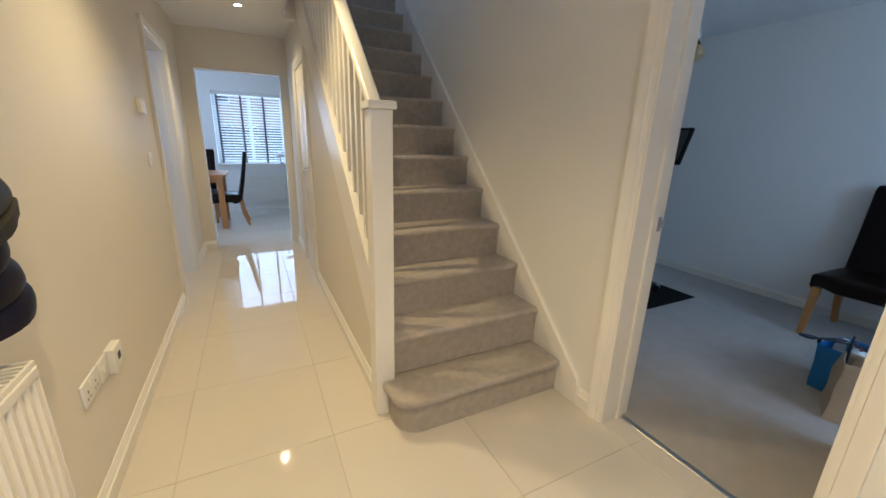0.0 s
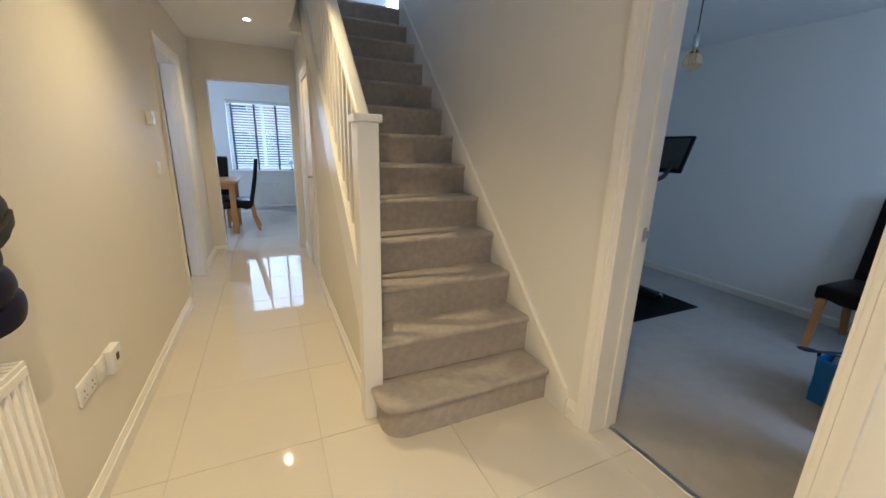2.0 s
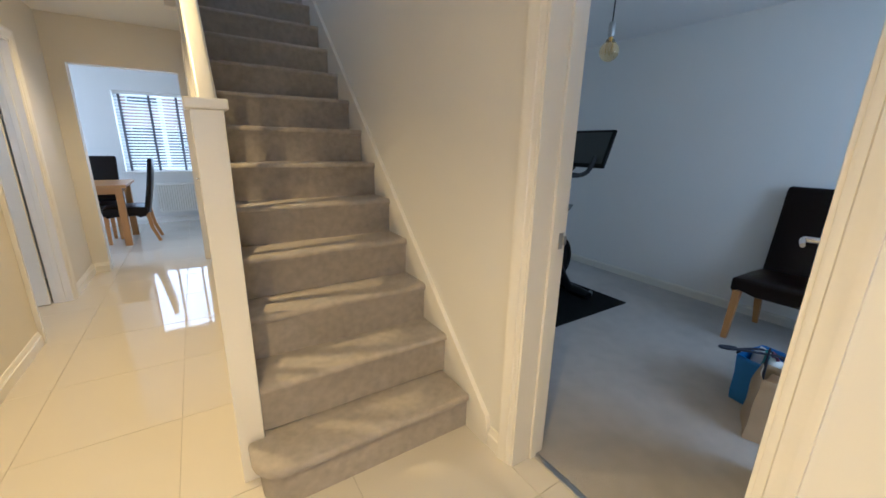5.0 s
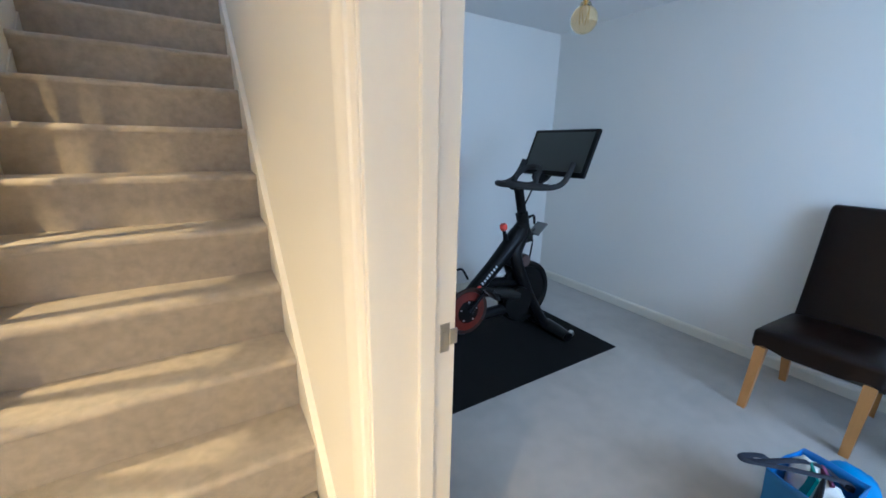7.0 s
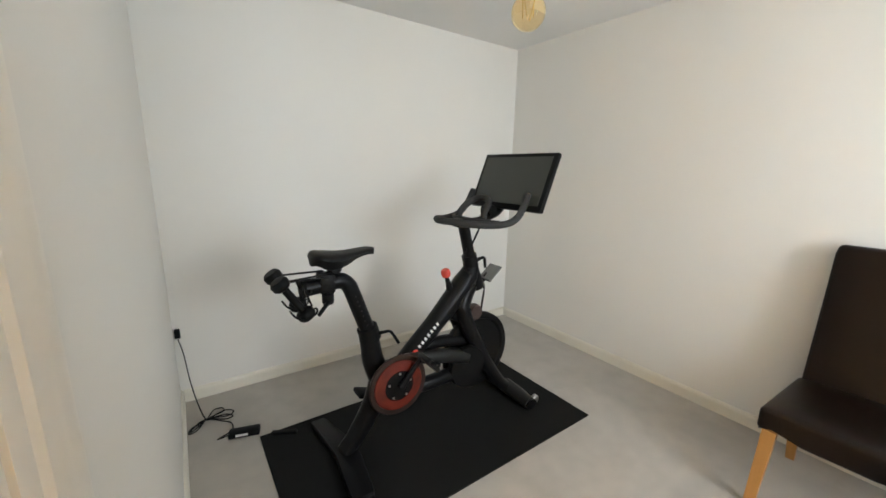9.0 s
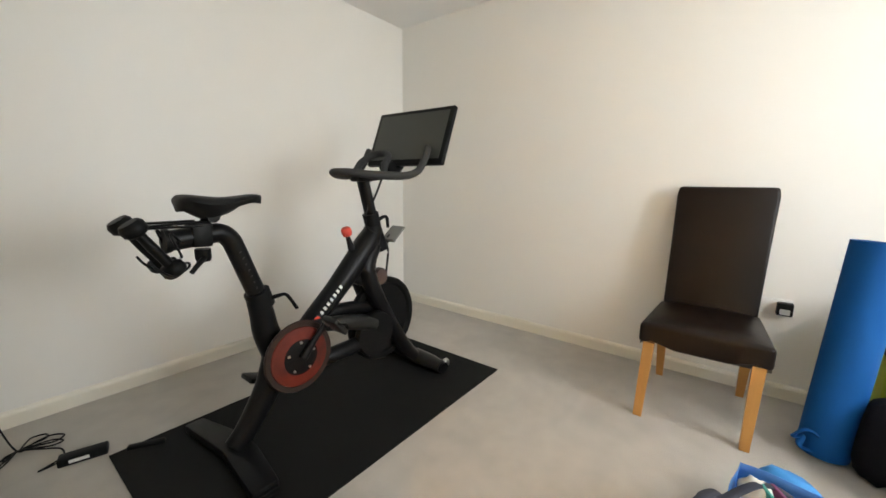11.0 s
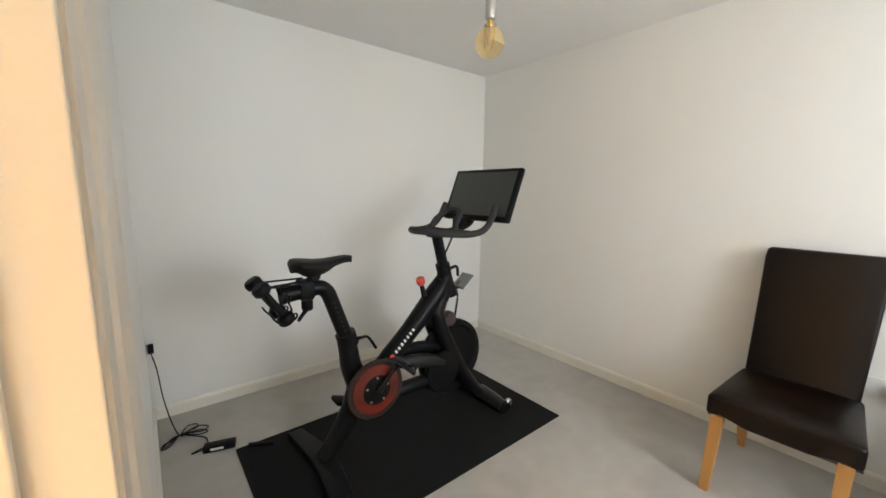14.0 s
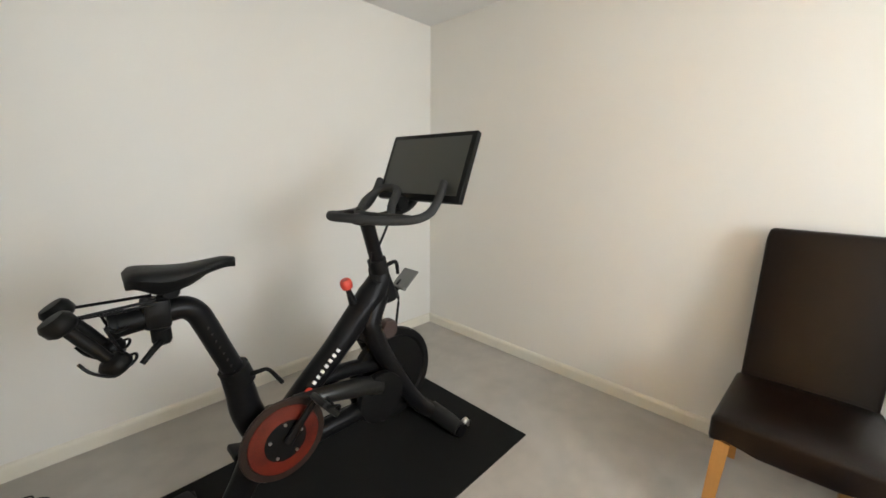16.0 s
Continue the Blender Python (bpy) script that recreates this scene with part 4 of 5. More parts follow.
SADDLE = material("black_saddle_vinyl", (0.010, 0.010, 0.010), 0.5, vary=0.2, scale=14, bump=0.15, bump_scale=300, specular=0.2)
sad = part("saddle", saddle_mesh(), SADDLE, bike, "black padded vinyl saddle", smooth=60)
for s in (-1, 1):
    part("saddle_rail", tube(spline([(2.332, CY + s * 0.022, 1.012), (2.372, CY + s * 0.022, 0.988), (2.432, CY + s * 0.020, 0.990), (2.480, CY + s * 0.014, 1.010), (2.525, CY + s * 0.008, 1.042)], 4), 0.0042, 8), BLACK, sad, "thin black saddle rail")
part("saddle_clamp", tube([(2.397, CY - 0.035, 0.985), (2.397, CY + 0.035, 0.985)], 0.022, 14), BLACK_PLASTIC, sad, smooth=40)
part("saddle_stem", tube([(2.397, CY, 0.985), (2.372, CY, 0.955)], 0.017, 12), BLACK_PLASTIC, sad, smooth=40)
# steering post, handlebar, screen
part("bar_post", tube(side([(3.172, 0.90), (3.108, 1.135)]), 0.035, 12, flat=0.85), BLACK, bike, smooth=50)
bm = tube(side([(3.175, 0.885), (3.155, 0.955)]), 0.042, 14)
part("post_collar", bm, BLACK_PLASTIC, bike, smooth=50)
bm = tube(spline([(3.19, CY - 0.02, 0.92), (3.225, CY - 0.03, 0.935), (3.245, CY - 0.03, 0.925), (3.252, CY - 0.03, 0.875)], 4), [0.011, 0.009, 0.009, 0.008], 8)
part("adjust_lever", bm, BLACK_PLASTIC, bike, smooth=50)
GRIP = material("black_foam_grip", (0.019, 0.019, 0.019), 0.7, vary=0.12, bump=0.25, bump_scale=420)
half_bar = [(3.352, 0.222, 1.292), (3.318, 0.226, 1.225), (3.268, 0.226, 1.170), (3.19, 0.208, 1.146), (3.072, 0.142, 1.146), (2.988, 0.074, 1.157)]
bar_line = [(x, CY - y, z) for x, y, z in half_bar] + [(2.957, CY, 1.158)] + [(x, CY + y, z) for x, y, z in half_bar[::-1]]
bars = part("handlebar", tube(spline(bar_line, 5), 0.0185, 12), GRIP, bike, "black foam covered handlebar", smooth=60)
for s in (-1, 1):
    part("grip_end", lathe([(0.0185, 0.0), (0.0185, 0.006), (0.012, 0.012), (0.0, 0.013)], Matrix.Translation((3.351, CY + s * 0.222, 1.290)) @ pose(0, 0, 0, 0, 25), 12), GRIP, bars, smooth=60)
part("cross_bar", tube(spline([(3.19, CY - 0.19, 1.152), (3.11, CY - 0.06, 1.158), (3.10, CY, 1.16), (3.11, CY + 0.06, 1.158), (3.19, CY + 0.19, 1.152)], 5), 0.017, 12, flat=0.75), GRIP, bars, smooth=60)
part("arch_bar", tube(spline([(3.11, CY + 0.05, 1.165), (3.16, CY + 0.068, 1.212), (3.232, CY + 0.057, 1.256), (3.256, CY, 1.264), (3.234, CY - 0.057, 1.248), (3.19, CY - 0.075, 1.198), (3.17, CY - 0.09, 1.160)], 5), 0.018, 12), GRIP, bars, smooth=60)
part("stem_block", box(3.055, CY - 0.035, 1.115, 3.15, CY + 0.035, 1.162, 0.010), BLACK_PLASTIC, bike, smooth=40)
# screen, hinged on an arm
scr = Matrix.Translation((3.412, 2.535, 1.357)) @ pose(0, 0, 0, 0, 22.5) @ pose(0, 0, 0, 0, 0, 2.0) @ pose(0, 0, 0, -1.2)
display = part("touchscreen", turned(box(-0.008, -0.265, -0.163, 0.022, 0.265, 0.163, 0.007), scr), BLACK_PLASTIC, bike, "black framed touchscreen, switched off", smooth=40)
part("screen_glass", turned(box(-0.0095, -0.240, -0.133, -0.0075, 0.240, 0.140, 0.0005), scr), SCREEN, display, "dark grey glass")
part("screen_arm", tube(spline(side([(3.13, 1.135), (3.25, 1.150), (3.36, 1.185), (3.425, 1.27)]), 4), 0.020, 12), BLACK_PLASTIC, bike, smooth=50)
part("screen_hub", lathe([(0.0, -0.04), (0.030, -0.04), (0.034, 0.0), (0.030, 0.03)], Matrix.Translation((3.29, CY, 1.195)) @ pose(0, 0, 0, 90), 18), BLACK_PLASTIC, bike, smooth=40)
part("screen_cable", tube(spline(side([(3.22, 1.15), (3.185, 1.08), (3.15, 1.02)], -0.03), 5), 0.0055, 8), BLACK_PLASTIC, bike)
part("cable", tube(spline(side([(3.10, 1.00), (3.085, 0.93), (3.10, 0.88), (3.15, 0.855)], -0.045), 5), 0.004, 8), BLACK_PLASTIC, bike)
part("cable", tube(spline(side([(3.255, 0.80), (3.27, 0.74), (3.262, 0.68), (3.25, 0.60)], -0.01), 5), 0.006, 8), BLACK_PLASTIC, bike)
# resistance knob, tray, brake pad housing
knob = part("resistance_knob", lathe([(0.0, 0.026), (0.016, 0.026), (0.024, 0.018), (0.026, 0.0), (0.022, -0.016), (0.010, -0.022), (0.0, -0.022)], pose(2.998, CY - 0.005, 0.870, 0, -18), 14), RED, bike, "bright red resistance knob", smooth=40)
part("knob_stem", tube(side([(3.03, 0.78), (3.005, 0.852)]), [0.020, 0.010], 10), BLACK, bike, smooth=50)
bm = turned(box(-0.055, -0.05, -0.004, 0.06, 0.05, 0.004, 0.003), pose(3.30, CY - 0.02, 0.835, 0, -40))
turned_edge = turned(box(-0.055, -0.052, -0.004, -0.045, 0.052, 0.02, 0.002), pose(3.30, CY - 0.02, 0.835, 0, -40))
part("phone_tray", merge(bm, turned_edge), TRAY, bike, "grey smoky plastic tray", smooth=40)
part("tray_bracket", tube(side([(3.20, 0.80), (3.27, 0.80), (3.31, 0.825)]), 0.018, 10), BLACK_PLASTIC, bike, smooth=50)
part("brake_housing", lathe([(0.0, -0.025), (0.042, -0.025), (0.048, -0.012), (0.048, 0.012), (0.042, 0.025), (0.0, 0.025)], pose(3.208, CY, 0.610, 90), 20), material("brown_grey_cast_metal", (0.075, 0.05, 0.045), 0.4, 0.2, vary=0.2, scale=12), bike, "grey brake housing over the flywheel", smooth=40)
# marks on the main tube: a round red badge and plain bars for the brand's lettering
tube_dir = Vector((2.93 - 2.77, 0, 0.60 - 0.455)).normalized()
along = math.degrees(math.atan2(tube_dir.z, tube_dir.x))
for k in range(7):
    d = 0.050 + 0.0245 * k
    c = Vector((2.770, CY - 0.0545, 0.487)) + tube_dir * d
    b = turned(box(-0.0062, -0.0012, -0.0088, 0.0062, 0.0012, 0.0088), Matrix.Translation(c) @ pose(0, 0, 0, 0, -along))
    part("brand_bar", b, MARK, bike, "white printed bar")
c = Vector((2.770, CY - 0.0555, 0.487)) + tube_dir * 0.012
part("badge", lathe([(0.0, 0.0), (0.017, 0.0), (0.017, 0.003), (0.0, 0.003)], Matrix.Translation(c) @ pose(0, 0, 0, 90), 20), RED, bike, "red printed badge")
# wire rack behind the saddle
rack = part("weight_rack", tube([(2.357, CY - 0.035, 0.955), (2.177, CY - 0.035, 0.958)], 0.0045, 8), BLACK, bike)
for s in (-1, 1):
    part("rack_wire", tube([(2.357, CY + s * 0.03, 0.968), (2.177, CY + s * 0.055, 0.966)], 0.0045, 8), BLACK, rack)
    y = CY - 0.01 + s * 0.065
    part("rack_wire", tube(spline([(2.287, CY + s * 0.03, 0.905), (2.257, y - 0.035, 0.925), (2.237, y - 0.04, 0.945), (2.260, y - 0.04, 0.875), (2.270, y, 0.86)], 5), 0.004, 8), BLACK, rack, smooth=60)
    part("rack_wire", tube(spline([(2.177, y - 0.035, 0.865), (2.197, y - 0.04, 0.835), (2.237, y - 0.03, 0.808), (2.284, y - 0.02, 0.828), (2.288, y + 0.01, 0.838), (2.237, y + 0.02, 0.812)], 5), 0.004, 8), BLACK, rack, smooth=60)


def dumbbell(y):
    ob = thing("dumbbell", "small black dumbbell lying in the wire rack", "dumbbell", group="dumbbells in the rack")
    m = Matrix.Translation((2.202, y, 0.895)) @ pose(0, 0, 0, 0, 147)
    part("handle", lathe([(0.0145, -0.065), (0.0165, 0.0), (0.0145, 0.065)], m, 14), BLACK_PLASTIC, ob, smooth=50)
    for s in (-1, 1):
        prof_ = [(0.0, s * 0.058), (0.026, s * 0.060), (0.036, s * 0.070), (0.037, s * 0.092), (0.029, s * 0.104), (0.0, s * 0.106)]
        part("weight", lathe(prof_, m, 18), BLACK_PLASTIC, ob, smooth=50)
    return ob


dumbbell(CY - 0.075)
dumbbell(CY + 0.055)

# charger lead, adapter, plug
lead = thing("power_lead", "black power lead with adapter trailing to a wall plug", "power lead")
part("plug", turned(box(-0.014, -0.03, -0.022, 0.014, 0.006, 0.03, 0.005), pose(1.782, ROOM_FAR - 0.012, 0.445)), BLACK_PLASTIC, lead, smooth=40)
tie = Vector((1.871, 3.266, 0.014))
pts = [(1.782, ROOM_FAR - 0.035, 0.42), (1.80, ROOM_FAR - 0.06, 0.33), (1.815, ROOM_FAR - 0.11, 0.18), (1.84, ROOM_FAR - 0.19, 0.06), tuple(tie)]
# a tied hank: long loops to either side of the tie
for ex, ey, wide in ((0.135, 0.02, 0.030), (-0.085, -0.075, 0.022), (0.085, 0.085, 0.028), (-0.045, -0.02, 0.016), (0.125, -0.03, 0.020), (-0.080, -0.060, 0.012)):
    out = Vector((ex, ey, 0))
    sideways = Vector((-ey, ex, 0)).normalized() * wide
    for f, w_, up_ in ((0.35, 0.5, 0.004), (0.75, 1.0, 0.0), (1.0, 0.0, -0.006), (0.75, -1.0, -0.004), (0.35, -0.5, 0.002), (0.0, 0.0, 0.004)):
        pts.append(tuple(tie + out * f + sideways * w_ + Vector((0, 0, up_))))
pts += [(1.94, 3.215, 0.012), (1.982, 3.175, 0.006), (1.978, 3.11, 0.005), (1.925, 3.078, 0.005), (1.905, 3.068, 0.006), (1.93, 3.062, 0.010), (1.962, 3.058, 0.016)]
part("cord", tube(spline(pts, 5), 0.0032, 7), BLACK_PLASTIC, lead, smooth=60)
brick = part("adapter", turned(box(-0.075, -0.027, 0, 0.075, 0.027, 0.033, 0.006), pose(2.030, 3.040, 0.001, 0, 0, -16)), BLACK_PLASTIC, lead, smooth=40)
part("adapter_label", turned(box(-0.04, -0.0285, 0.012, 0.02, -0.0268, 0.024), pose(2.030, 3.040, 0.001, 0, 0, -16)), MARK, brick, "pale printed label")
block = thing("cable_block", "small black cable block lying on the mat", "cable block")
part("block_body", turned(box(-0.065, -0.012, 0, 0.065, 0.012, 0.016, 0.004), pose(2.207, 2.926, 0.0066, 0, 0, -28)), BLACK_PLASTIC, block, smooth=40)

# ---- dining chair ----
def dining_chair(label, group=""):
    """Faces -x; its origin is on the floor under the middle of the back."""
    ob = thing("dining_chair", label, "chair", group=group)
    w = 0.215
    own = bmesh.new()
    n = 10

    def cushion(u, v, top):
        x = -0.545 + 0.475 * u
        half = w + 0.004 + 0.030 * (1 - u)
        y = half * (2 * v - 1)
        crown = 0.022 * (1 - (2 * v - 1) ** 4) * (1 - (2 * u - 1) ** 4)
        return Vector((x, y, 0.478 + crown if top else 0.375))

    tops = [[own.verts.new(cushion(i / n, j / n, True)) for j in range(n + 1)] for i in range(n + 1)]
    for i in range(n):
        for j in range(n):
            own.faces.new((tops[i][j], tops[i + 1][j], tops[i + 1][j + 1], tops[i][j + 1]))
    rim = [tops[0][j] for j in range(n + 1)] + [tops[i][n] for i in range(1, n + 1)] + [tops[n][j] for j in range(n - 1, -1, -1)] + [tops[i][0] for i in range(n - 1, 0, -1)]
    ends = [tops[i][j].co.copy() for i in (0, n) for j in (0, n)]
    # the apron hangs lower between the legs
    low = [own.verts.new((v.co.x, v.co.y, 0.377 if min((v.co.xy - e.xy).length for e in ends) < 0.075 else 0.366)) for v in rim]
    for a in range(len(rim)):
        b = (a + 1) % len(rim)
        own.faces.new((rim[a], rim[b], low[b], low[a]))
    own.faces.new(low)
    bmesh.ops.recalc_face_normals(own, faces=own.faces)
    sharp = [e for e in own.edges if len(e.link_faces) == 2 and e.calc_face_angle(0) > radians(50)]
    bmesh.ops.bevel(own, geom=sharp, offset=0.02, segments=4, affect="EDGES", profile=0.5)
    part("seat", own, LEATHER, ob, smooth=70)
    # back: a padded slab that curves backwards towards its top
    own = bmesh.new()
    prof_ = []
    for k in range(17):
        z = 0.40 + 0.715 * k / 16
        u = (z - 0.40) / 0.715
        prof_.append((-0.125 + 0.140 * u + 0.010 * math.sin(u * math.pi), z))
    thick = 0.062
    loops = []
    for k, (x, z) in enumerate(prof_):
        u = k / 16
        half = 0.204 + 0.016 * u - (0.008 if k == 16 else 0)
        t_ = thick * (1 - 0.25 * u)
        loop = []
        for cx_, cy_ in ((0, -1), (0, -0.5), (0, 0), (0, 0.5), (0, 1), (1, 1), (1, 0), (1, -1)):
            bulge = 0.008 * (1 - cy_ * cy_) if cx_ == 0 else 0
            loop.append(own.verts.new((x + cx_ * t_ - bulge, cy_ * half - 0.012 * u, z)))
        loops.append(loop)
    for a, b in zip(loops, loops[1:]):
        for k in range(8):
            own.faces.new((a[k], a[(k + 1) % 8], b[(k + 1) % 8], b[k]))
    own.faces.new(loops[0])
    own.faces.new(loops[-1][::-1])
    bmesh.ops.recalc_face_normals(own, faces=own.faces)
    sharp = [e for e in own.edges if len(e.link_faces) == 2 and e.calc_face_angle(0) > radians(55)]
    bmesh.ops.bevel(own, geom=sharp, offset=0.015, segments=3, affect="EDGES", profile=0.5)
    part("backrest", own, LEATHER, ob, smooth=60)
    for s in (-1, 1):
        y = s * (w - 0.012)
        bm_ = tube([(-0.525, y + 0.012 + 0.005 * s, 0.0), (-0.518, y, 0.385)], [0.0255, 0.033], 4, up=(1, 1, 0))
        part("leg", bm_, OAK, ob, "light oak tapered leg")
        y = s * (w - 0.025)
        bm_ = tube([(0.005, y, 0.0), (-0.06, y, 0.20), (-0.085, y, 0.40)], [0.024, 0.030, 0.032], 4, up=(1, 1, 0))
        part("leg", bm_, OAK, ob, "light oak tapered leg")
    return ob


chair = dining_chair("dark brown leather dining chair with light oak legs", "dining chairs")
chair.matrix_world = pose(4.310, 1.136, 0, 0, 0, 1.0)
for m in (pose(0.025, 6.93, 0), pose(-0.62, 7.60, 0, 0, 0, 90)):
    copy_thing(chair, m)

# socket and charger behind the chair
sock = thing("wall_socket", "white plastic double wall socket with a plug", "wall socket")
part("plate", box(ROOM_R - 0.010, 0.785, 0.455, ROOM_R, 0.931, 0.541, 0.003), WHITE_PLASTIC, sock, smooth=40)
charger = thing("charger", "black plastic plug-in charger in the wall socket", "charger")
part("body", box(ROOM_R - 0.060, 0.785, 0.464, ROOM_R - 0.0105, 0.850, 0.530, 0.006), BLACK_PLASTIC, charger, smooth=40)
part("charger_label", box(ROOM_R - 0.0615, 0.797, 0.472, ROOM_R - 0.0598, 0.838, 0.500, 0.0005), material("grey_label", (0.42, 0.41, 0.39), 0.5), charger, "pale grey label")

# ---- things beside the chair ----
BLUE = material("blue_foam", (0.0005, 0.072, 0.26), 0.75, vary=0.14, scale=5, bump=0.15, bump_scale=260, specular=0.2)
roll = thing("yoga_mat", "bright blue foam yoga mat rolled up and standing upright", "yoga mat")
pts = []
for k in range(90):
    a = k * 0.19
    r = 0.018 + 0.071 * k / 89
    pts.append((r * math.cos(a), r * math.sin(a)))
outer = [(x * (1 + 0.0045 / max(0.02, math.hypot(x, y))), y * (1 + 0.0045 / max(0.02, math.hypot(x, y)))) for x, y in pts]
own = bmesh.new()
quad = [[own.verts.new((x, y, z)) for x, y in line] for line in (pts, outer) for z in (0.0, 0.90)]
for k in range(89):
    a, b, c, d = quad
    own.faces.new((a[k], a[k + 1], b[k + 1], b[k]))
    own.faces.new((c[k], d[k], d[k + 1], c[k + 1]))
    own.faces.new((b[k], b[k + 1], d[k + 1], d[k]))
    own.faces.new((a[k], c[k], c[k + 1], a[k + 1]))
part("rolled_sheet", turned(own, pose(3.965, 0.676, 0.014, 3.1, -1.0, 40)), BLUE, roll, smooth=40)
strap_pts = spline([(3.90, 0.69, 0.10), (3.88, 0.735, 0.13), (3.875, 0.765, 0.11), (3.885, 0.775, 0.08), (3.90, 0.745, 0.09), (3.88, 0.75, 0.05), (3.90, 0.70, 0.03)], 5)
part("strap", tube(strap_pts, 0.011, 8, flat=0.5), BLUE, roll, "blue loop of carrying strap", smooth=60)
LIME = material("lime_green_plastic", (0.33, 0.40, 0.02), 0.5, vary=0.1)
PINK = material("dusty_pink_cloth", (0.50, 0.22, 0.26), 0.8, vary=0.15, bump=0.2)
crate = thing("storage_box", "lime green storage box with a black strap", "storage box")
part("body", box(4.05, 0.16, 0.0, 4.335, 0.52, 0.60, 0.02, segments=3), LIME, crate, smooth=40)
part("strap", box(4.046, 0.156, 0.44, 4.338, 0.524, 0.475, 0.004), BLACK_PLASTIC, crate, "black webbing strap")
pink = thing("folded_towel", "dusty pink towel folded on the green box", "towel")
part("cloth", box(4.07, 0.18, 0.601, 4.32, 0.505, 0.66, 0.022, segments=3), PINK, pink, smooth=50)
CARD = material("white_card", (0.66, 0.66, 0.64), 0.6, vary=0.04)
wbox = thing("white_box", "plain white cardboard box on the carpet", "box")
part("box_body", turned(box(-0.20, -0.17, 0, 0.20, 0.17, 0.36, 0.004), pose(3.855, 0.31, 0.0, 0, 0, 10)), CARD, wbox)
part("box_lid", turned(box(-0.204, -0.174, 0.30, 0.204, 0.174, 0.372, 0.004), pose(3.855, 0.31, 0.0, 0, 0, 10)), CARD, wbox)

# shopping bags by the door
BAGBLUE = material("blue_woven_plastic", (0.030, 0.155, 0.46), 0.5, vary=0.12, scale=9, bump=0.1)
CANVAS = material("natural_canvas", (0.46, 0.37, 0.25), 0.85, vary=0.12, scale=9, bump=0.3, bump_scale=300)
WEB = material("black_webbing", (0.010, 0.013, 0.026), 0.7, vary=0.2, bump=0.3)


def open_bag(sx, sy, h, mat, parent, m, flare=1.12, wrinkle=0.010, seed=0.0):
    """Four thin walls and a floor, with crumpled sides."""
    own = bmesh.new()
    n, rows = 28, 10
    loops = []
    for r in range(rows + 1):
        z = h * r / rows
        k = 1 + (flare - 1) * r / rows
        loop = []
        for i in range(n):
            a = 2 * math.pi * (i + 0.5) / n
            c, s = math.cos(a), math.sin(a)
            q = max(abs(c), abs(s))
            p = Vector((sx / 2 * k * c / q * (0.92 + 0.08 * q), sy / 2 * k * s / q * (0.92 + 0.08 * q), z))
            d = noise.noise(p * 8 + Vector((seed, seed, 0))) * wrinkle * (0.3 + r / rows)
            p += Vector((c, s, 0.4)) * d
            p.z = max(p.z, 0.0)
            loop.append(own.verts.new(p))
        loops.append(loop)
    for a, b in zip(loops, loops[1:]):
        for i in range(n):
            own.faces.new((a[i], a[(i + 1) % n], b[(i + 1) % n], b[i]))
    own.faces.new(loops[0])
    turned(own, m)
    ob = part("bag_body", own, mat, parent, smooth=60)
    mod = ob.modifiers.new("thickness", "SOLIDIFY")
    mod.thickness = 0.003
    return ob


m_blue = pose(3.085, 0.900, 0.001, 0, 0, -8) @ Matrix.Diagonal((1, 1, 0.92, 1))
bag = thing("blue_shopping_bag", "blue woven plastic shopping bag with dark handles", "bag")
open_bag(0.24, 0.18, 0.30, BAGBLUE, bag, m_blue, 1.10)
for s in (1, -1):
    pts = spline([(-0.075 + 0.01 * s, 0.105, 0.275), (-0.09, 0.118, 0.315), (-0.17 - 0.02 * s, 0.14, 0.335 + 0.008 * s), (-0.20 - 0.02 * s, 0.125, 0.337 + 0.008 * s), (-0.14, 0.085 - 0.02 * s, 0.335 + 0.008 * s), (0.0, 0.01 - 0.04 * s, 0.325), (0.07, -0.03 - 0.03 * s, 0.30), (0.085, -0.06, 0.26)], 5)
    part("handle", turned(tube(pts, 0.013, 8, flat=0.35), m_blue), WEB, bag, "dark navy webbing handle", smooth=60)
tote = thing("canvas_tote_bag", "cream canvas tote bag with black handles, full", "bag")
m_tote = pose(2.835, 0.785, 0.001, 0, 0, 20)
open_bag(0.29, 0.20, 0.315, CANVAS, tote, m_tote, 0.72, 0.028, 5.0)
for s in (-1, 1):
    pts = spline([(0.0, s * 0.06, 0.25), (0.0, s * 0.062, 0.32), (0.035, s * 0.06, 0.395), (0.07, s * 0.055, 0.40), (0.085, s * 0.055, 0.34), (0.08, s * 0.06, 0.25)], 5)
    part("handle", turned(tube(pts, 0.014, 8, flat=0.35, up=(0, 1, 0)), m_tote), WEB, tote, "black webbing handle", smooth=60)


def bundle(name, label, category, mat, at, size, seed, turn=0.0):
    """A crumpled soft packet."""
    own = bmesh.new()
    bmesh.ops.create_icosphere(own, subdivisions=3, radius=0.5)
    for v in own.verts:
        p = v.co.copy()
        p = Vector([math.copysign(abs(c * 2) ** 0.7 / 2, c) for c in p])
        p *= 1 + 0.22 * noise.noise(p * 3.5 + Vector((seed, 0, 0)))
        v.co = Vector((p.x * size[0], p.y * size[1], p.z * size[2]))
    ob = thing(name, label, category)
    part("cloth", turned(own, Matrix.Translation(at) @ pose(0, 0, 0, 0, 0, turn)), mat, ob, smooth=70)
    return ob


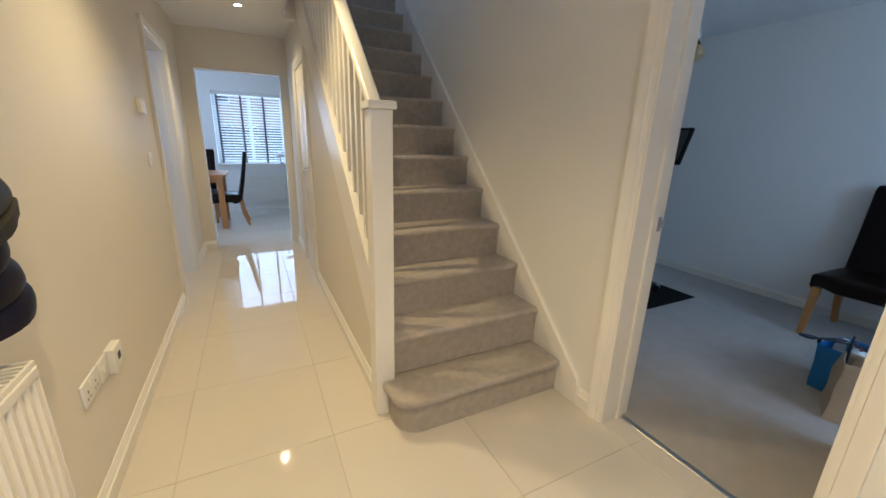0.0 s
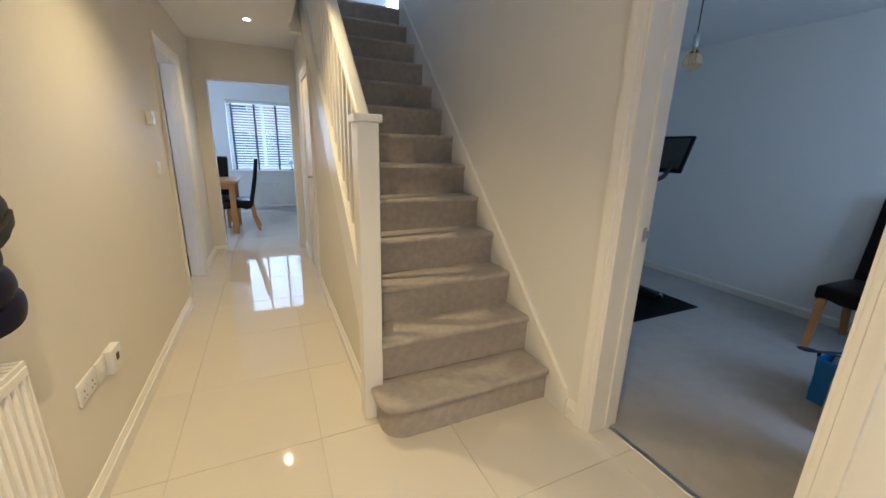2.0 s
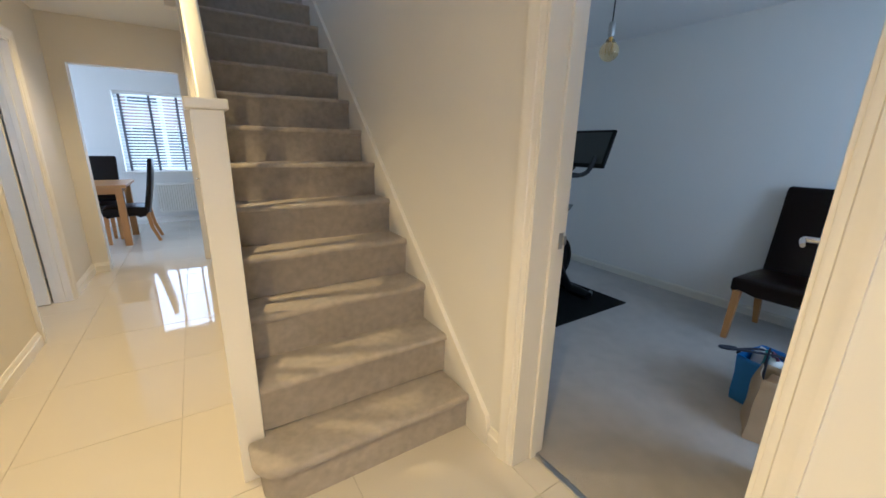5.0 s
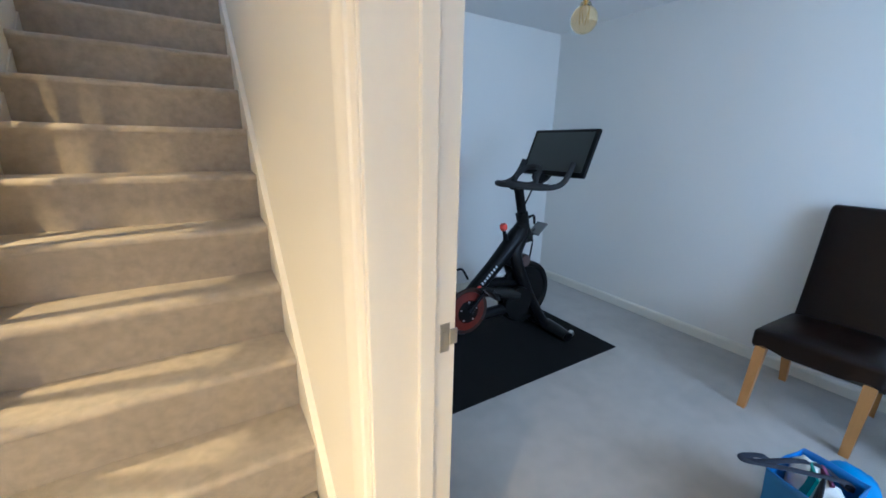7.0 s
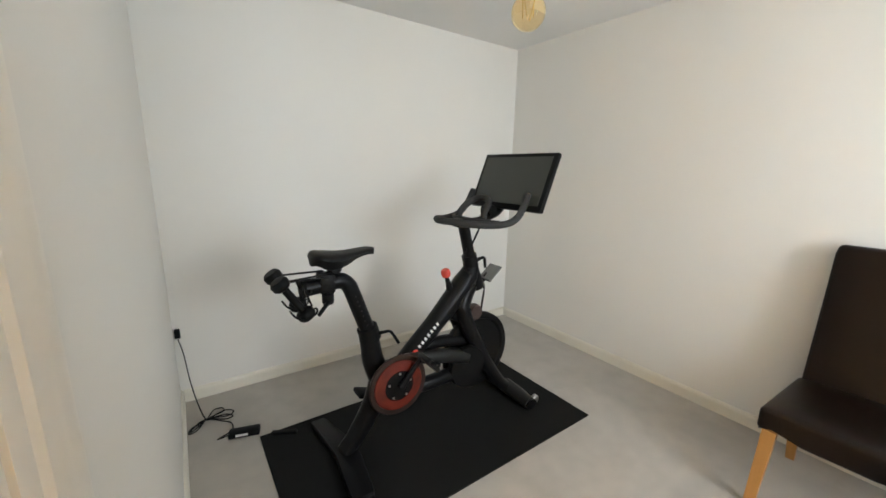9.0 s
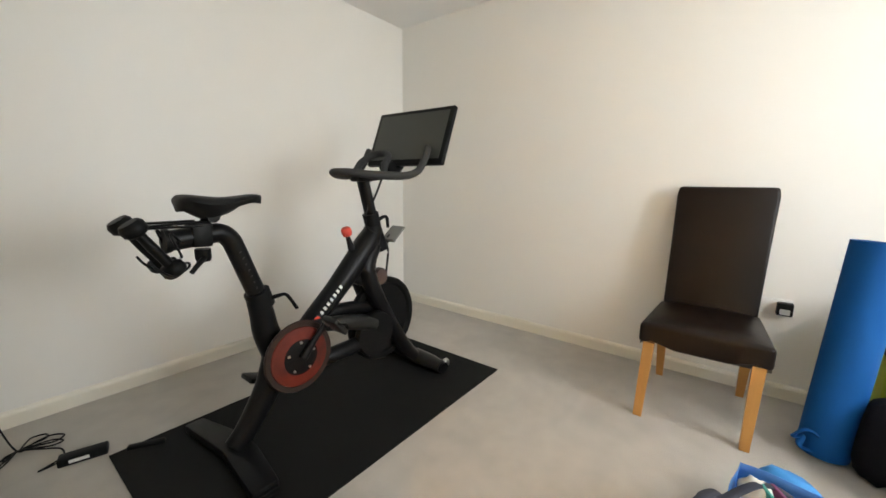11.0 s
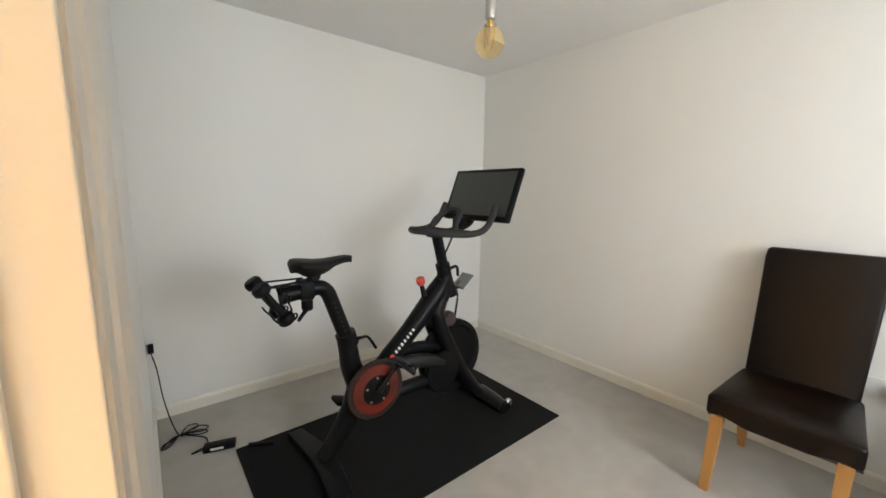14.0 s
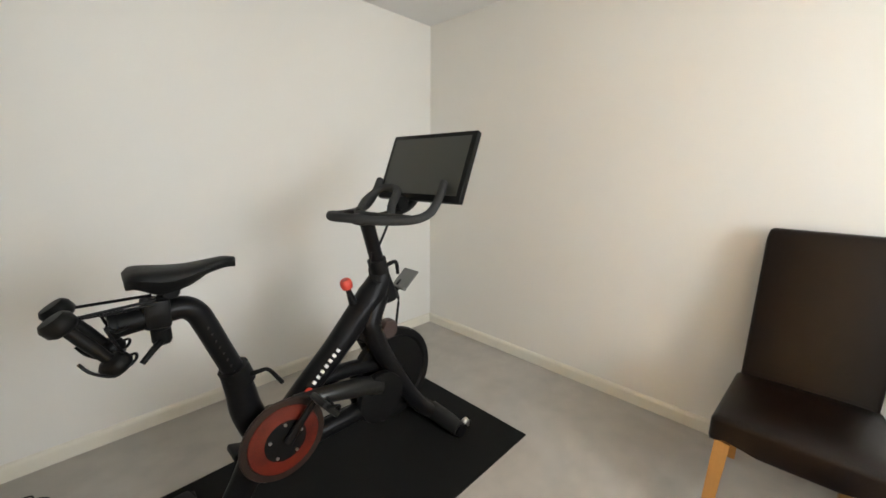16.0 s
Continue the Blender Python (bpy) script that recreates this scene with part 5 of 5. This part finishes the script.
WHITECLOTH = material("white_plastic_film", (0.62, 0.62, 0.58), 0.4, vary=0.15, scale=20, bump=0.2, bump_scale=50)
SKY = material("sky_blue_cloth", (0.03, 0.22, 0.52), 0.7, vary=0.15, bump=0.2)
TEAL = material("teal_card", (0.02, 0.20, 0.17), 0.5, vary=0.1)
PLUM = material("plum_card", (0.16, 0.04, 0.10), 0.5, vary=0.1)
bundle("plastic_packet", "crumpled white plastic packet in the blue bag", "packet", WHITECLOTH, (3.12, 0.940, 0.220), (0.10, 0.08, 0.16), 1.0)
bundle("blue_jumper", "sky blue jumper heaped on the carpet beside the bags", "clothing", SKY, (3.345, 0.845, 0.112), (0.17, 0.15, 0.212), 4.0, 30)
bundle("plastic_packet", "crumpled white plastic packet between the two bags", "packet", WHITECLOTH, (3.08, 0.870, 0.205), (0.08, 0.09, 0.15), 8.0, 40)
bundle("black_bag", "limp black cloth bag slumped beside the yoga mat", "bag", material("black_cotton", (0.006, 0.006, 0.008), 0.9, vary=0.2, bump=0.3, bump_scale=120, specular=0.08), (3.885, 0.535, 0.165), (0.17, 0.13, 0.31), 21.0)
bundle("folded_jumper", "tan folded jumper filling the canvas tote bag", "clothing", material("tan_knit", (0.36, 0.24, 0.13), 0.9, vary=0.15, bump=0.4, bump_scale=90), (2.84, 0.785, 0.18), (0.15, 0.11, 0.22), 12.0)
for name, mat_, at, turn in (("teal_booklet", TEAL, (3.07, 0.92, 0.225), 25), ("plum_booklet", PLUM, (3.105, 0.89, 0.215), 30)):
    ob = thing(name, "thin card booklet standing in the blue bag", "booklet")
    part("cover", turned(box(-0.05, -0.005, -0.12, 0.05, 0.005, 0.075, 0.001), Matrix.Translation(at) @ pose(0, 0, 0, 8, 0, turn)), mat_, ob)
# ---- windows ----
FRAME = material("white_window_plastic", (0.80, 0.80, 0.80), 0.3, vary=0.02)
PANE = clear_glass("window_glass")


def window(name, x0, x1, z0, z1, y, bays, label):
    """A white window in a wall across y, with its frame at y."""
    ob = new(name)
    structure(ob, label, "window")
    bm = box(x0, y - 0.035, z0, x0 + 0.06, y + 0.035, z1, 0.004)
    box(x1 - 0.06, y - 0.035, z0, x1, y + 0.035, z1, 0.004, bm=bm)
    box(x0 + 0.06, y - 0.035, z0, x1 - 0.06, y + 0.035, z0 + 0.06, 0.004, bm=bm)
    box(x0 + 0.06, y - 0.035, z1 - 0.06, x1 - 0.06, y + 0.035, z1, 0.004, bm=bm)
    part("window_frame", bm, FRAME, ob)
    step = (x1 - x0 - 0.06) / bays
    for k in range(bays):
        a, b = x0 + 0.06 + step * k, x0 + step * (k + 1)
        if k:
            part("mullion", box(a - 0.06, y - 0.035, z0 + 0.06, a, y + 0.035, z1 - 0.06, 0.004), FRAME, ob)
        pane = part("pane", box(a, y - 0.006, z0 + 0.06, b, y + 0.006, z1 - 0.06), PANE, ob, "clear glass pane")
        pane.visible_shadow = False
    return ob


window("window_1", WX0, WX1, WZ0, WZ1, FRONT - 0.18, 2, "white double casement window of the exercise room")
structure(part("window_sill", box(WX0 - 0.04, FRONT - 0.145, WZ0 - 0.025, WX1 + 0.04, FRONT + 0.05, WZ0 + 0.004, 0.004), GLOSS), "white painted window sill", "window sill")
window("window_4", -2.15, -1.05, 0.92, 2.10, FRONT - 0.18, 2, "white casement window of the side room")
window("window_2", KW0, KW1, KWZ0, KWZ1, KITCHEN_FAR + 0.20, 3, "white three-bay kitchen window")
structure(part("kitchen_sill", box(KW0 - 0.04, KITCHEN_FAR - 0.05, KWZ0 - 0.025, KW1 + 0.04, KITCHEN_FAR + 0.165, KWZ0 + 0.004, 0.004), GLOSS), "white painted kitchen window sill", "window sill")
LWX0, LWX1, LWZ0, LWZ1 = 1.88, 2.80, 2.76, 4.2
window("window_3", LWX0, LWX1, LWZ0, LWZ1, 6.06, 1, "white landing window at the top of the stairs")

# front door with a glazed upper panel, and the patio window
fd = new("door_4")
structure(fd, "closed white front door with a tall glazed panel", "door")
bm = box(FD0, FRONT - 0.20, 0, FD0 + 0.05, FRONT - 0.09, FD_TOP, 0.003)
box(FD1 - 0.05, FRONT - 0.20, 0, FD1, FRONT - 0.09, FD_TOP, 0.003, bm=bm)
box(FD0 + 0.05, FRONT - 0.20, FD_TOP - 0.05, FD1 - 0.05, FRONT - 0.09, FD_TOP, 0.003, bm=bm)
part("door_frame", bm, FRAME, fd)
GX0, GX1, GZ0, GZ1 = 0.09, 0.55, 0.95, 1.89
bm = box(FD0 + 0.053, FRONT - 0.165, 0.01, GX0, FRONT - 0.12, FD_TOP - 0.053, 0.003)
box(GX1, FRONT - 0.165, 0.01, FD1 - 0.053, FRONT - 0.12, FD_TOP - 0.053, 0.003, bm=bm)
box(GX0, FRONT - 0.165, 0.01, GX1, FRONT - 0.12, GZ0, 0.003, bm=bm)
box(GX0, FRONT - 0.165, GZ1, GX1, FRONT - 0.12, FD_TOP - 0.053, 0.003, bm=bm)
part("leaf", bm, FRAME, fd)
pane = part("pane", box(GX0, FRONT - 0.147, GZ0, GX1, FRONT - 0.138, GZ1), PANE, fd, "clear glass pane")
pane.visible_shadow = False
pw = new("window_5")
structure(pw, "white framed glazed patio door of the kitchen", "window")
for a, b in ((6.15, 6.95), (6.95, 7.75)):
    bm = box(KX0 - 0.10, a, 0, KX0 - 0.04, a + 0.06, 2.10, 0.003)
    box(KX0 - 0.10, b - 0.06, 0, KX0 - 0.04, b, 2.10, 0.003, bm=bm)
    box(KX0 - 0.10, a + 0.06, 0, KX0 - 0.04, b - 0.06, 0.08, 0.003, bm=bm)
    box(KX0 - 0.10, a + 0.06, 2.02, KX0 - 0.04, b - 0.06, 2.10, 0.003, bm=bm)
    part("window_frame", bm, FRAME, pw)
    pane = part("pane", box(KX0 - 0.085, a + 0.06, 0.08, KX0 - 0.075, b - 0.06, 2.02), PANE, pw, "clear glass pane")
    pane.visible_shadow = False

# ---- kitchen ----
SLAT = material("white_blind_slat", (0.80, 0.80, 0.79), 0.5, vary=0.02)
sn, sl = SLAT.node_tree.nodes, SLAT.node_tree.links
thin, share = sn.new("ShaderNodeBsdfTranslucent"), sn.new("ShaderNodeMixShader")
thin.inputs["Color"].default_value = (0.80, 0.80, 0.78, 1)
share.inputs["Fac"].default_value = 0.45
sl.new(sn["Principled BSDF"].outputs[0], share.inputs[1])
sl.new(thin.outputs[0], share.inputs[2])
sl.new(share.outputs[0], sn["Material Output"].inputs["Surface"])
blind = thing("venetian_blind", "white slatted venetian blind with dark grey tapes, lowered", "blind")
part("headrail", box(KW0 + 0.01, KITCHEN_FAR + 0.03, KWZ1 - 0.05, KW1 - 0.01, KITCHEN_FAR + 0.09, KWZ1 - 0.003, 0.003), GLOSS, blind)
slat_mesh = None
z = KWZ0 + 0.045
while z < KWZ1 - 0.06:
    if slat_mesh is None:
        bm = prism([(-0.024, -0.001), (0.0, 0.0015), (0.024, -0.001), (0.024, 0.001), (0.0, 0.0035), (-0.024, 0.001)], "x", KW0 + 0.015, KW1 - 0.015)
        slat = part("slat", bm, SLAT, blind, smooth=40)
        slat_mesh = slat.data
    else:
        slat = new("slat", slat_mesh)
        slat.parent = blind
    slat.location = (0, KITCHEN_FAR + 0.06, z)
    slat.rotation_euler = (radians(30), 0, 0)
    z += 0.046
part("bottom_rail", box(KW0 + 0.015, KITCHEN_FAR + 0.035, KWZ0 + 0.006, KW1 - 0.015, KITCHEN_FAR + 0.085, KWZ0 + 0.022, 0.003), GLOSS, blind)
TAPE = material("dark_grey_tape", (0.20, 0.20, 0.22), 0.8, vary=0.1)
for x in (-0.30, 0.07, 0.43, 0.79, 1.15):
    for yy in (0.0345, 0.0855):
        part("tape", box(x - 0.016, KITCHEN_FAR + yy - 0.0006, KWZ0 + 0.01, x + 0.016, KITCHEN_FAR + yy + 0.0006, KWZ1 - 0.05), TAPE, blind, "dark grey ladder tape")

radiator(pose(-0.02, KITCHEN_FAR, 0), 1.10, 0.17, 0.66, pose(0, 0, 0, 0, 0, -90), "white panel radiator under the kitchen window")
table = thing("dining_table", "light oak rectangular dining table in the kitchen", "table")
part("tabletop", box(-1.75, 6.55, 0.755, -0.21, 7.40, 0.795, 0.006), OAK, table)
part("apron", box(-1.66, 6.62, 0.675, -0.30, 7.33, 0.754, 0.003), OAK, table)
for lx in (-1.70, -0.335):
    for ly in (6.59, 7.29):
        part("leg", box(lx, ly, 0, lx + 0.075, ly + 0.075, 0.754, 0.004), OAK, table)
lamp_desk = thing("desk_lamp", "small white desk lamp with round head on the sill", "desk lamp")
bx, by = 0.66, KITCHEN_FAR - 0.005
part("base", lathe([(0.0, 0.0), (0.04, 0.0), (0.045, 0.006), (0.042, 0.014), (0.0, 0.016)], pose(bx, by, KWZ0 + 0.004), 20), BLACK_PLASTIC, lamp_desk, smooth=40)
part("stem", tube(spline([(bx, by, KWZ0 + 0.015), (bx - 0.02, by - 0.01, KWZ0 + 0.08), (bx - 0.01, by - 0.01, KWZ0 + 0.15)], 4), 0.008, 8), BLACK_PLASTIC, lamp_desk)
part("shade", lathe([(0.0, 0.03), (0.05, 0.028), (0.085, 0.0), (0.088, -0.012), (0.0, -0.01)], pose(bx - 0.01, by - 0.01, KWZ0 + 0.165, 25, 10), 24), WHITE_PLASTIC, lamp_desk, smooth=40)

# ---- outside the kitchen window ----
GRASS = material("lawn", (0.06, 0.10, 0.03), 0.9, vary=0.3, scale=3)
BRICK = material("pale_red_brick", (0.52, 0.34, 0.26), 0.85, vary=0.2, scale=8)
ROOF = material("roof_tile", (0.28, 0.15, 0.11), 0.8, vary=0.2, scale=8)
FENCE = material("fence_wood", (0.10, 0.075, 0.055), 0.8, vary=0.3, scale=5)
structure(part("ground", box(-300, -300, -0.30, 300, 300, -0.12), GRASS), "mown green lawn reaching to the horizon", "ground")
fence = thing("fence", "dark brown wooden board fence across the garden", "fence", (0, 17.0, -0.12))
board = None
for k in range(60):
    x = -6.0 + k * 0.2
    if board is None:
        board = part("board", box(-0.096, -0.012, 0, 0.096, 0.012, 1.75), FENCE, fence)
    else:
        b2 = new("board", board.data)
        b2.parent = fence
        board = b2
    board.location = (x, 0.014 * (k % 2), 0)
for k in range(6):
    part("post", box(-6.0 + k * 2.36, 0.025, 0, -5.9 + k * 2.36, 0.125, 1.8), FENCE, fence)
house = thing("neighbour_house", "pale red brick house with tiled roof beyond the fence", "house", (0, 26, -0.12))
part("wall", box(-9, 0, 0, 11, 8, 5.0), BRICK, house)
part("roof", prism([(-0.4, 4.95), (8.4, 4.95), (4.0, 8.2)], "x", -9.3, 11.3), ROOF, house)
for x in (-6, -2, 2, 6):
    for z in (0.9, 3.2):
        wnd = part("window", box(x, -0.03, z, x + 1.4, 0.02, z + 1.2), FRAME, house)
        part("pane", box(x + 0.07, -0.04, z + 0.07, x + 1.33, -0.028, z + 1.13), SCREEN, wnd)

# ---- floor tiles, last: polished slabs with fine recessed joints ----
TX, TY, PX, PY = -0.260, 1.127, 0.613, 0.632
tile_mesh = None
for i in range(-4, 4):
    for j in range(-3, 12):
        x0, y0 = TX + i * PX + 0.0013, TY + j * PY + 0.0013
        x1, y1 = x0 + PX - 0.0026, y0 + PY - 0.0026
        if x1 > 1.70 or y1 > KITCHEN_FAR or x0 < -2.6 or y0 < FRONT - 0.2:
            x1, y1, x0, y0 = min(x1, 1.70), min(y1, KITCHEN_FAR), max(x0, -2.6), max(y0, FRONT - 0.2)
            if x1 - x0 > 0.03 and y1 - y0 > 0.03:
                t = part("tile", box(0, 0, -0.006, x1 - x0, y1 - y0, 0.0, 0.0010, segments=1), TILE, floor)
                t.location = (x0, y0, 0)
            continue
        if tile_mesh is None:
            t = part("tile", box(0, 0, -0.006, PX - 0.0026, PY - 0.0026, 0.0, 0.0010, segments=1), TILE, floor)
            tile_mesh = t.data
        else:
            t = new("tile", tile_mesh)
            t.parent = floor
        t.location = (x0, y0, 0)
